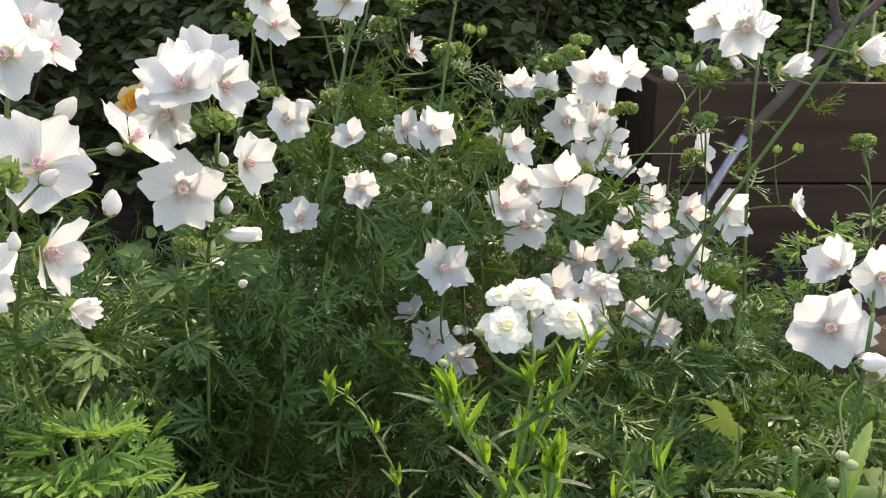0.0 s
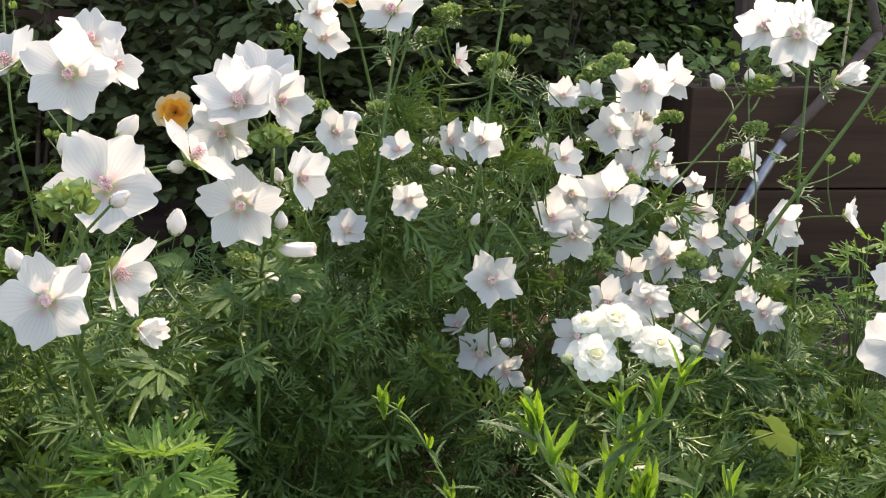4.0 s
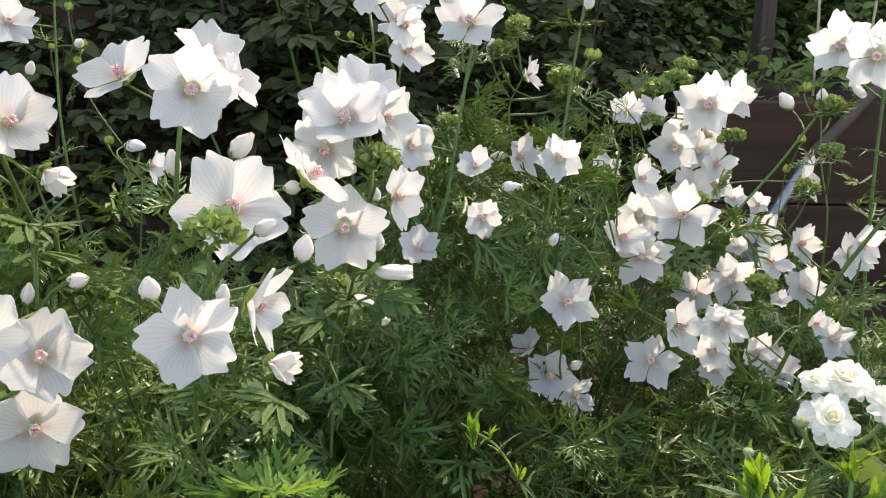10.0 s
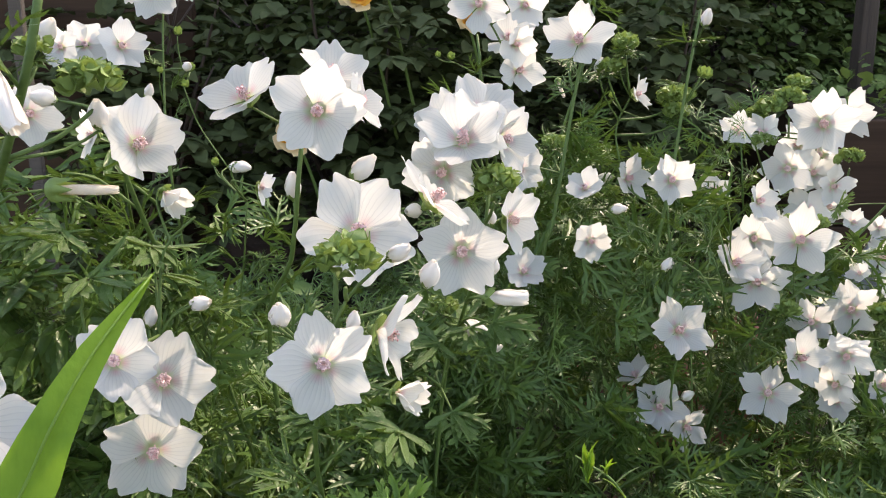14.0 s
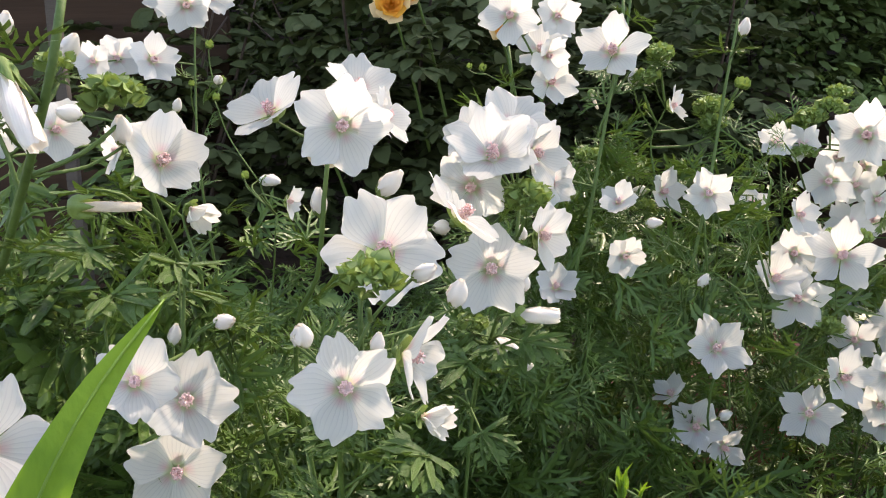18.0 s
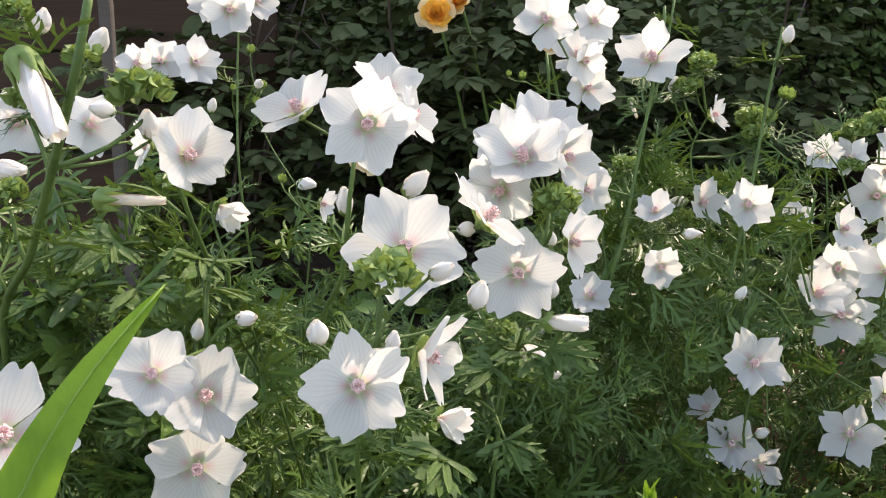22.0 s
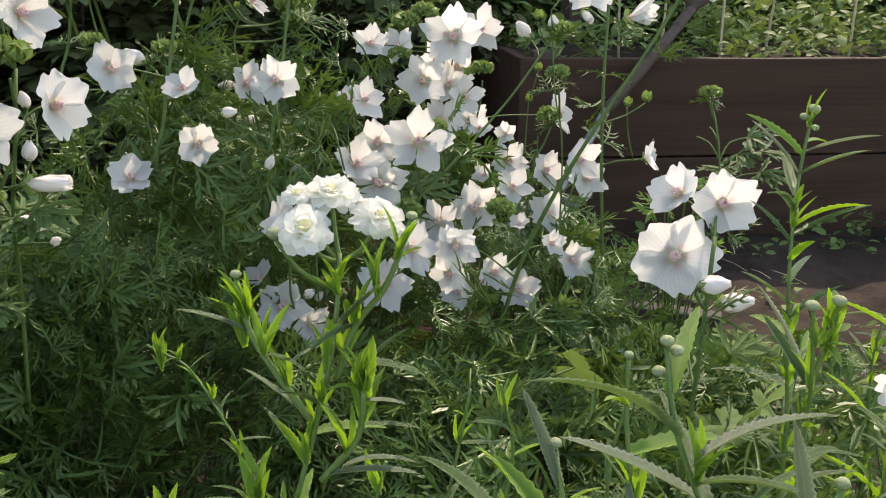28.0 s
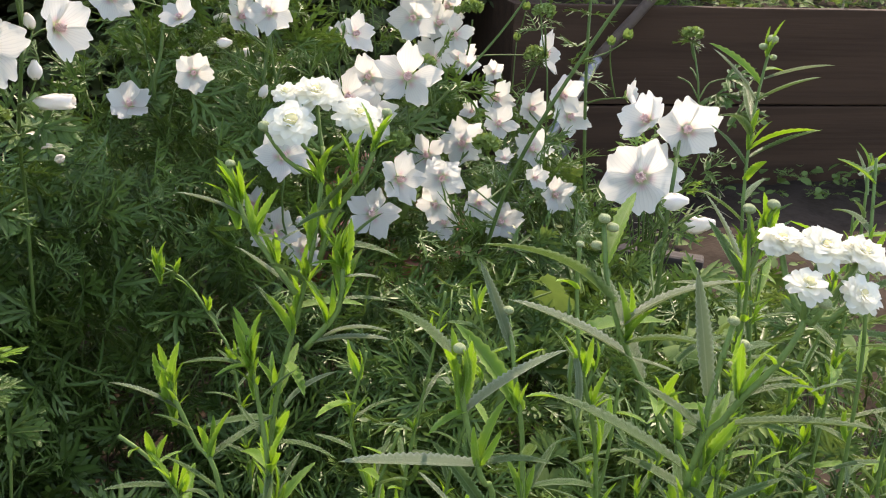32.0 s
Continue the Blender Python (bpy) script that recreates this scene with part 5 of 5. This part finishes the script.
def bed_weeds():
    r = random.Random(77)
    poses = []
    for i in range(1500):
        x, y = r.uniform(BED_X + 0.05, BED_X + 2.5), r.uniform(BED_Y + 0.05, BED_Y + 1.1)
        a = r.uniform(0, 6.28)
        poses.append(leaf_pose((x, y, BED_TOP - 0.05 + abs(r.gauss(0, 0.07))), (math.cos(a), math.sin(a), r.uniform(0, 1.5)), r.uniform(0.02, 0.05), r, 0.6))
    v, f = scatter([OVAL[0], SMALL[1], OVAL[2], CUT[0]], poses)
    tagged(new("bed_weeds", mesh("bed_weeds", v, f, M_BEDLEAF)), "tangled green weeds growing in the raised bed", "weeds", kind="stuff")
    poses = []
    for i in range(150):
        x, y = r.uniform(BED_X + 0.70, BED_X + 2.4), r.uniform(BED_Y + 0.45, BED_Y + 1.1)
        top, lean, turn = r.uniform(0.10, 0.38), r.uniform(-0.08, 0.08), r.uniform(0, 6.28)
        for q in range(9):
            a = turn + q * 2.4
            poses.append(leaf_pose((x + lean * q / 9, y, BED_TOP - 0.05 + top * (q + 1) / 9), (math.cos(a), math.sin(a), r.uniform(0.1, 1.0)), r.uniform(0.03, 0.06), r, 0.7))
    v, f = scatter([SMALL[0], SMALL[1]], poses)
    tagged(new("bed_greens", mesh("bed_greens", v, f, M_BEDLEAF)), "fresh green sunlit herbs standing in the raised bed", "weeds", kind="stuff")
    poses = []
    for i in range(1400):
        x, y = r.uniform(-0.2, 2.0), r.uniform(1.15, 1.99)
        if noise.noise((x * 4, y * 4, 2)) < (0.02 if y < 1.8 else -0.3):
            continue
        a = r.uniform(0, 6.28)
        poses.append(leaf_pose((x, y, 0.005 + abs(r.gauss(0, 0.02))), (math.cos(a), math.sin(a), r.uniform(0, 0.9)), r.uniform(0.015, 0.035), r, 0.5))
    v, f = scatter([OVAL[1], CUT[1], OVAL[3]], poses)
    tagged(new("path_weeds", mesh("path_weeds", v, f, M_BEDLEAF)), "small green weeds sprouting from the soil path", "weeds", kind="stuff")


bed_weeds()


def litter():
    """Dry straws and broken stalks strewn over the soil beside the edging board."""
    r = random.Random(31)
    chunks = []
    for i in range(55):
        p = Vector((r.uniform(0.35, 1.0), r.uniform(1.42, 1.95), r.uniform(0.006, 0.022)))
        a, n = r.uniform(0, 6.28), r.uniform(0.02, 0.10)
        q = p + Vector((math.cos(a) * n, math.sin(a) * n, r.uniform(-0.006, 0.008)))
        chunks.append(tube([p, p.lerp(q, 0.5) + Vector((0, 0, 0.003)), q], 0.0009, 0.0005, 4))
    v, f = merged(chunks)
    tagged(new("straw_litter", mesh("straw_litter", v, f, M_STRAW)), "dry straws and stalks strewn over the dark soil", "litter", kind="stuff")


litter()


# ---- sneezewort in front ----
def floret_head(seed, petals, rings):
    """A small double daisy: crowded uneven rings of short notched rays, shortest and steepest at the heart."""
    r = random.Random(seed)
    verts, uv, faces = [], [], []
    for ring in range(rings):
        n = petals - ring * 2
        inner = ring / max(1, rings - 1)
        for k in range(n):
            a = (k + r.uniform(-0.28, 0.28)) * 2 * math.pi / n + ring * 0.4
            tilt = radians(4 + 62 * inner + r.uniform(-12, 12))
            length = (1.0 - 0.56 * inner) * r.uniform(0.82, 1.1)
            wide, curl, turn = r.uniform(0.25, 0.35) * (1 - 0.3 * inner), r.uniform(0.05, 0.26), r.uniform(-0.1, 0.1)
            base = len(verts)
            out, across = Vector((math.cos(a), math.sin(a), 0)), Vector((-math.sin(a), math.cos(a), 0))
            for i in range(5):
                t = i / 4
                w = wide * math.sin(math.pi * (0.12 + 0.64 * t))
                reach, h = 0.05 + math.cos(tilt) * length * t, math.sin(tilt) * length * t + 0.10 * inner - curl * t ** 3
                for u in (-1, 0, 1):
                    end = -0.09 * length if (u == 0 and i == 4) else 0.0
                    verts.append(out * (reach - end) + across * u * w + Vector((0, 0, h + 0.06 * u * u * t + turn * u * t)))
                    uv.append(((u + 1) / 2, 0.25 + 0.75 * t))
            for i in range(4):
                q = base + 3 * i
                faces += [(q, q + 1, q + 4, q + 3), (q + 1, q + 2, q + 5, q + 4)]
    return mesh("floret_ring", verts, faces, M_CREAM, uv)


HEADS = [floret_head(1, 17, 7), floret_head(2, 15, 4), floret_head(3, 16, 6), floret_head(4, 17, 7)]
bm = bmesh.new()
bmesh.ops.create_icosphere(bm, subdivisions=3, radius=1)
for v in bm.verts:
    v.co *= 1 + 0.10 * noise.noise(v.co * 9)
    v.co.z *= 0.75
me = bpy.data.meshes.new("disc")
bm.to_mesh(me)
DISC = with_material(me, M_YELLOW, True)
me = bpy.data.meshes.new("round_bud")
bm.to_mesh(me)
bm.free()
ROUND_BUD = with_material(me, M_GREYBUD, True)
INVOLUCRE = mesh("involucre", *sepals(0.55, 0.62, 8, 0.16), M_GREYBUD)


SNEEZE_NODES = []


def sneezewort(label, *stems, leaf=(0.022, 0.042), every=0.016, shoot=True, seed=0, tuft=0, axil=0.3):
    foot = Vector(stems[0][-1])
    lean = foot - Vector(stems[0][-2])
    base = Vector((foot.x + max(-0.05, min(0.05, lean.x * 2.2)), foot.y + max(-0.01, min(0.04, lean.y * 1.6)) + 0.012, 0))
    ob = thing("sneezewort_plant", base, label, "sneezewort", "sneezeworts")
    r = random.Random(seed)
    for n, pts in enumerate(stems):
        ends = [*pts, Vector(pts[-1]) * 0.75 + base * 0.25 + (foot - Vector(pts[-2])) * 0.25, Vector(pts[-1]).lerp(base, 0.6), base] if n == 0 else list(pts)
        line = smooth_line(ends, 0.004)
        v, f = tube([p - base for p in line], 0.0008, 0.0019 if n == 0 else 0.0013, 7)
        part("stem", mesh("stem", v, f, M_SNEEZE_STEM), ob)
        gone, turn, far = 0.0, r.uniform(0, 6), 0.0
        for i in range(1, len(line) - 1):
            step = (line[i] - line[i - 1]).length
            gone, far = gone + step, far + step
            if gone < every or line[i].z < 0.2:
                continue
            gone, turn = 0.0, turn + 2.4
            out = Vector((math.cos(turn), math.sin(turn), r.uniform(-0.05, 1.0)))
            young = far < 0.022 and shoot
            part("leaf", r.choice(SHOOT_MESH if young or r.random() < 0.2 else LANCE_MESH), ob,
                 rel(ob, leaf_pose(line[i], out, r.uniform(*leaf) * (0.6 if young else 1), r, 0.4)))
            if r.random() < axil:
                for q in range(4):
                    b = turn + 1.1 * q
                    part("leaf", r.choice(SHOOT_MESH), ob, rel(ob, leaf_pose(line[i], (math.cos(b) * 0.34 + out.x * 0.15, math.sin(b) * 0.34 + out.y * 0.15, 1), r.uniform(0.010, 0.022), r, 0.5)))
        if tuft or n in (1, 3):
            for q in range((tuft or 9) + 4):
                a = q * 2.4
                part("leaf", r.choice(SHOOT_MESH), ob, rel(ob, leaf_pose(line[min(2, len(line) - 1)] + Vector((0, 0, -0.0012 * q)), (math.cos(a) * 0.24, math.sin(a) * 0.24, 1), r.uniform(0.010, 0.021), r, 0.6)))
        SNEEZE_NODES.extend((p, ob) for p in line)
    return ob


def daisy(plant, x, y, z, az, el, size, double=0, stalk_from=None):
    d = towards(az, el)
    p = Vector((x, y, z))
    head = part("flower_head", INVOLUCRE, plant, rel(plant, aligned(p - d * size * 0.35, d, x * 90, size * 0.75)), "small double cream-white flower head")
    part("floret_ring", HEADS[double or (0, 2, 3)[int(x * 1000) % 3]], head, Matrix.Translation((0, 0, 0.30)) @ Matrix.Scale(1.24, 4))
    part("disc", DISC, head, Matrix.Translation((0, 0, 0.56 if double == 1 else 0.5)) @ Matrix.Scale(0.42 if double == 1 else 0.34, 4))
    if stalk_from:
        stalk(plant, stalk_from, p - d * size * 0.4)


def stalk(plant, a, b):
    a, b = Vector(a), Vector(b)
    line = smooth_line([a, a.lerp(b, 0.55) + Vector((0, 0, -0.003)), b], 0.005)
    v, f = tube([q - Vector(plant.location) for q in line], 0.0009, 0.0007, 6)
    part("flower_stalk", mesh("flower_stalk", v, f, M_SNEEZE_STEM), plant)


def round_bud(plant, x, y, z, size, stalk_from=None):
    part("round_bud", ROUND_BUD, plant, rel(plant, aligned((x, y, z), (0.1, -0.1, 1), x * 50, size * 0.82)), "closed grey-green round bud")
    if stalk_from:
        stalk(plant, stalk_from, (x, y, z - size * 0.5))


s = sneezewort("sneezewort with a spray of double white flowers",
               [(0.033, 0.290, 0.548), (0.032, 0.283, 0.536), (0.029, 0.276, 0.517), (0.023, 0.278, 0.490), (0.013, 0.275, 0.451), (0.009, 0.280, 0.406)],
               [(0.000, 0.290, 0.541), (0.004, 0.283, 0.525), (0.011, 0.278, 0.514), (0.022, 0.275, 0.497)],
               [(0.055, 0.279, 0.562), (0.047, 0.278, 0.541), (0.037, 0.279, 0.527), (0.031, 0.278, 0.509)],
               [(0.038, 0.276, 0.519), (0.039, 0.271, 0.508), (0.037, 0.271, 0.492), (0.025, 0.272, 0.476)], seed=1, leaf=(0.018, 0.030), every=0.010, axil=0.75)
TOP = (0.033, 0.290, 0.545)
daisy(s, 0.022, 0.283, 0.559, 10, 49, 0.0091, 1, TOP)
daisy(s, 0.031, 0.296, 0.567, 0, 69, 0.0091, 0, TOP)
daisy(s, 0.046, 0.290, 0.560, 25, 59, 0.0091, 0, TOP)
daisy(s, 0.020, 0.294, 0.567, -10, 64, 0.005, 1, TOP)
round_bud(s, 0.055, 0.279, 0.563, 0.0022)
round_bud(s, 0.013, 0.284, 0.557, 0.003, (0.028, 0.287, 0.538))
round_bud(s, 0.000, 0.290, 0.542, 0.0022)
s = sneezewort("leafy young sneezewort shoot not yet in bloom", [(-0.024, 0.259, 0.481), (-0.020, 0.254, 0.468), (-0.014, 0.252, 0.451), (-0.006, 0.248, 0.431)], seed=2, every=0.012, leaf=(0.016, 0.028), tuft=11)
s = sneezewort("leafy young sneezewort shoot not yet in bloom", [(0.005, 0.258, 0.489), (0.008, 0.258, 0.462), (0.011, 0.254, 0.426)], seed=3, every=0.012, leaf=(0.016, 0.028), tuft=11)
s = sneezewort("sneezewort stem ending in a grey-green bud", [(0.067, 0.184, 0.519), (0.069, 0.183, 0.502), (0.074, 0.180, 0.482), (0.079, 0.183, 0.464)], seed=4, every=0.013, leaf=(0.018, 0.032), tuft=5)
round_bud(s, 0.067, 0.184, 0.521, 0.0022)
s = sneezewort("sneezewort stem ending in a grey-green bud", [(0.093, 0.239, 0.503), (0.095, 0.231, 0.483), (0.099, 0.227, 0.445)], seed=5, leaf=(0.02, 0.04))
round_bud(s, 0.093, 0.239, 0.505, 0.0022)
s = sneezewort("sneezewort with long arching toothed leaves and pale buds", [(0.119, 0.228, 0.539), (0.120, 0.220, 0.520), (0.128, 0.216, 0.498), (0.140, 0.211, 0.476), (0.151, 0.210, 0.449)], seed=6, leaf=(0.032, 0.055), every=0.012)
for dx, dz in ((0, 0.002), (0.003, -0.001), (-0.0015, -0.007)):
    round_bud(s, 0.119 + dx, 0.228, 0.539 + dz, 0.0024)
s = sneezewort("upright sneezewort with silvery toothed leaves and a tight bud", [(0.286, 0.451, 0.564), (0.277, 0.440, 0.533), (0.270, 0.426, 0.494), (0.271, 0.418, 0.446), (0.277, 0.415, 0.385)], seed=7, leaf=(0.026, 0.046), every=0.008)
for dx, dz, q in ((0, 0, 0.004), (-0.005, -0.004, 0.003), (0.002, -0.010, 0.0026), (-0.006, -0.022, 0.0024)):
    round_bud(s, 0.286 + dx, 0.450, 0.566 + dz, q)
s = sneezewort("sneezewort with open double white flowers on branching stalks", [(0.144, 0.153, 0.545), (0.142, 0.151, 0.540), (0.138, 0.152, 0.530), (0.131, 0.157, 0.514), (0.126, 0.163, 0.487)], seed=8, leaf=(0.014, 0.024), every=0.012)
TOP = (0.143, 0.152, 0.543)
daisy(s, 0.140, 0.162, 0.559, -15, 74, 0.0059, 0, TOP)
daisy(s, 0.148, 0.157, 0.559, 5, 64, 0.0063, 0, TOP)
daisy(s, 0.157, 0.155, 0.558, 20, 69, 0.0059, 0, TOP)
daisy(s, 0.153, 0.147, 0.551, 20, 49, 0.0052, 0, TOP)
daisy(s, 0.1405, 0.149, 0.553, -20, 69, 0.0052, 1, TOP)
round_bud(s, 0.144, 0.147, 0.549, 0.002, TOP)
s = sneezewort("sneezewort with small round pale buds", [(0.135, 0.169, 0.533), (0.131, 0.166, 0.519), (0.129, 0.164, 0.504), (0.129, 0.162, 0.484)], seed=9, leaf=(0.012, 0.026), every=0.009)
for dx, dz in ((0, 0.001), (0.004, -0.006), (0.002, -0.012)):
    round_bud(s, 0.135 + dx, 0.169, 0.533 + dz, 0.0019)
s = sneezewort("sneezewort with pale knobby buds", [(0.208, 0.303, 0.516), (0.212, 0.303, 0.490), (0.218, 0.310, 0.453)], [(0.218, 0.302, 0.518), (0.216, 0.303, 0.500), (0.213, 0.304, 0.486)], seed=10)
round_bud(s, 0.208, 0.303, 0.517, 0.0034)
round_bud(s, 0.218, 0.302, 0.519, 0.0034)
sneezewort("upright leafy sneezewort stem", [(0.347, 0.430, 0.505), (0.343, 0.420, 0.478), (0.348, 0.423, 0.434)], seed=12, leaf=(0.026, 0.046), every=0.011)
s = sneezewort("slim sneezewort stem with a small bud", [(0.129, 0.280, 0.511), (0.129, 0.277, 0.489), (0.132, 0.272, 0.462), (0.143, 0.274, 0.415)], seed=13)
round_bud(s, 0.129, 0.280, 0.512, 0.002)
sneezewort("upright leafy sneezewort stem", [(0.299, 0.357, 0.523), (0.294, 0.338, 0.472), (0.301, 0.335, 0.411)], seed=14, leaf=(0.024, 0.04), every=0.012)
sneezewort("narrow-leaved green shoot among the mallows", [(-0.093, 0.588, 0.386), (-0.084, 0.586, 0.381), (-0.068, 0.583, 0.372), (-0.055, 0.577, 0.355), (-0.044, 0.573, 0.334), (-0.035, 0.569, 0.311)], seed=15, every=0.009, leaf=(0.016, 0.028), axil=0.3, tuft=9)
sneezewort("low leafy sneezewort tip at the edge of the clump", [(-0.049, 0.288, 0.432), (-0.038, 0.284, 0.424), (-0.029, 0.280, 0.412), (-0.022, 0.282, 0.385)], seed=16, every=0.005, leaf=(0.020, 0.030), axil=0.2)
fill = random.Random(5)
for i in range(24):
    x, y = fill.uniform(0.04, 0.42), fill.uniform(0.26, 0.46)
    top = fill.uniform(0.36, 0.44) - 0.25 * max(0, 0.33 - y)
    sneezewort("leafy sneezewort stem in the thicket", [(x, y, top), (x + fill.uniform(-.01, .01), y + 0.005, top - 0.05), (x + fill.uniform(-.02, .02), y + 0.01, top - 0.12)], seed=40 + i, every=0.013, leaf=(0.018, 0.036), axil=0.3)

for i in range(9):
    x, y = fill.uniform(0.36, 0.62), fill.uniform(0.42, 0.66)
    top = fill.uniform(0.36, 0.47)
    sneezewort("leafy sneezewort stem in the thicket", [(x, y, top), (x + fill.uniform(-.01, .01), y + 0.005, top - 0.05), (x + fill.uniform(-.02, .02), y + 0.01, top - 0.12)], seed=80 + i, every=0.012, leaf=(0.022, 0.042), axil=0.3)


def long_leaf(base, tip):
    """One long arching toothed leaf, fixed to the nearest sneezewort stem."""
    base, tip = Vector(base), Vector(tip)
    node, plant = min(SNEEZE_NODES, key=lambda n: (n[0] - base).length)
    way = tip - base
    part("leaf", (SHEEN_MESH if int(base.y * 1000) % 5 < 3 else LANCE_MESH)[int(base.x * 1000) % 5], plant, rel(plant, leaf_pose(base.lerp(node, 0.7), way + (base - node) * 0.7, way.length * 1.05, fill, 0.25)), "long toothed green leaf, grey sky sheen coloured in on some")


long_leaf((0.125, 0.216, 0.510), (0.154, 0.212, 0.534))
long_leaf((0.128, 0.216, 0.497), (0.091, 0.223, 0.515))
long_leaf((0.126, 0.216, 0.497), (0.140, 0.208, 0.496))
long_leaf((0.067, 0.189, 0.515), (0.049, 0.212, 0.528))
long_leaf((0.071, 0.183, 0.503), (0.100, 0.198, 0.511))
long_leaf((0.285, 0.443, 0.543), (0.317, 0.432, 0.555))
long_leaf((0.273, 0.429, 0.503), (0.307, 0.420, 0.521))
long_leaf((0.274, 0.441, 0.534), (0.249, 0.445, 0.561))
long_leaf((0.234, 0.352, 0.485), (0.205, 0.346, 0.515))
long_leaf((0.004, 0.283, 0.523), (-0.017, 0.284, 0.533))
long_leaf((0.022, 0.275, 0.497), (0.001, 0.279, 0.512))
long_leaf((-0.022, 0.253, 0.465), (-0.042, 0.255, 0.476))
long_leaf((0.002, 0.259, 0.476), (-0.019, 0.260, 0.484))
long_leaf((0.029, 0.267, 0.478), (0.056, 0.255, 0.487))
long_leaf((0.035, 0.266, 0.479), (0.055, 0.263, 0.493))
long_leaf((0.025, 0.267, 0.449), (0.032, 0.269, 0.472))
long_leaf((0.128, 0.166, 0.515), (0.128, 0.179, 0.543))
long_leaf((0.071, 0.182, 0.486), (0.035, 0.182, 0.485))
long_leaf((0.134, 0.149, 0.509), (0.159, 0.138, 0.519))
long_leaf((0.041, 0.270, 0.506), (0.053, 0.259, 0.509))
long_leaf((0.044, 0.274, 0.516), (0.055, 0.272, 0.530))
long_leaf((0.018, 0.277, 0.516), (0.027, 0.281, 0.527))
long_leaf((0.292, 0.384, 0.505), (0.313, 0.373, 0.513))
long_leaf((0.093, 0.236, 0.493), (0.084, 0.247, 0.519))
long_leaf((0.122, 0.266, 0.470), (0.130, 0.257, 0.451))
long_leaf((0.177, 0.239, 0.506), (0.186, 0.232, 0.521))
long_leaf((0.042, 0.211, 0.465), (0.042, 0.216, 0.478))
long_leaf((0.060, 0.212, 0.503), (0.066, 0.200, 0.502))


# ---- the broad blade of grass close by ----
def grass_blade():
    line = smooth_line([(-0.300, 0.150, 0.20), (-0.282, 0.145, 0.42), (-0.268, 0.168, 0.515), (-0.248, 0.218, 0.571), (-0.242, 0.229, 0.588), (-0.237, 0.244, 0.602), (-0.229, 0.266, 0.617)], 0.006)
    line = [Vector((-0.305, 0.16, 0))] + line
    verts, faces = [], []
    n = len(line)
    for i, p in enumerate(line):
        t = i / (n - 1)
        w = 0.0135 * min(1, (1 - t) * 4.2) ** 0.8 + 0.0002
        s = Vector((0.86, -0.1, -0.42))
        verts += [p - s * w, p - s * w * 0.5 + Vector((0, 0.0008, 0)), p + Vector((0, 0.0016, 0)), p + s * w * 0.5 + Vector((0, 0.0008, 0)), p + s * w]
    for i in range(n - 1):
        for k in range(4):
            a = i * 5 + k
            faces.append((a, a + 1, a + 6, a + 5))
    ob = thing("grass_blade", (0, 0, 0), "single broad bright green blade of grass", "grass")
    part("blade", mesh("grass_blade", verts, faces, M_BLADE), ob)
    v, f = tube([p + Vector((0, -0.0006, 0)) for p in line], 0.0011, 0.0003, 5)
    part("midrib", mesh("midrib", v, f, M_SHOOT), ob, label="raised pale midrib")


grass_blade()
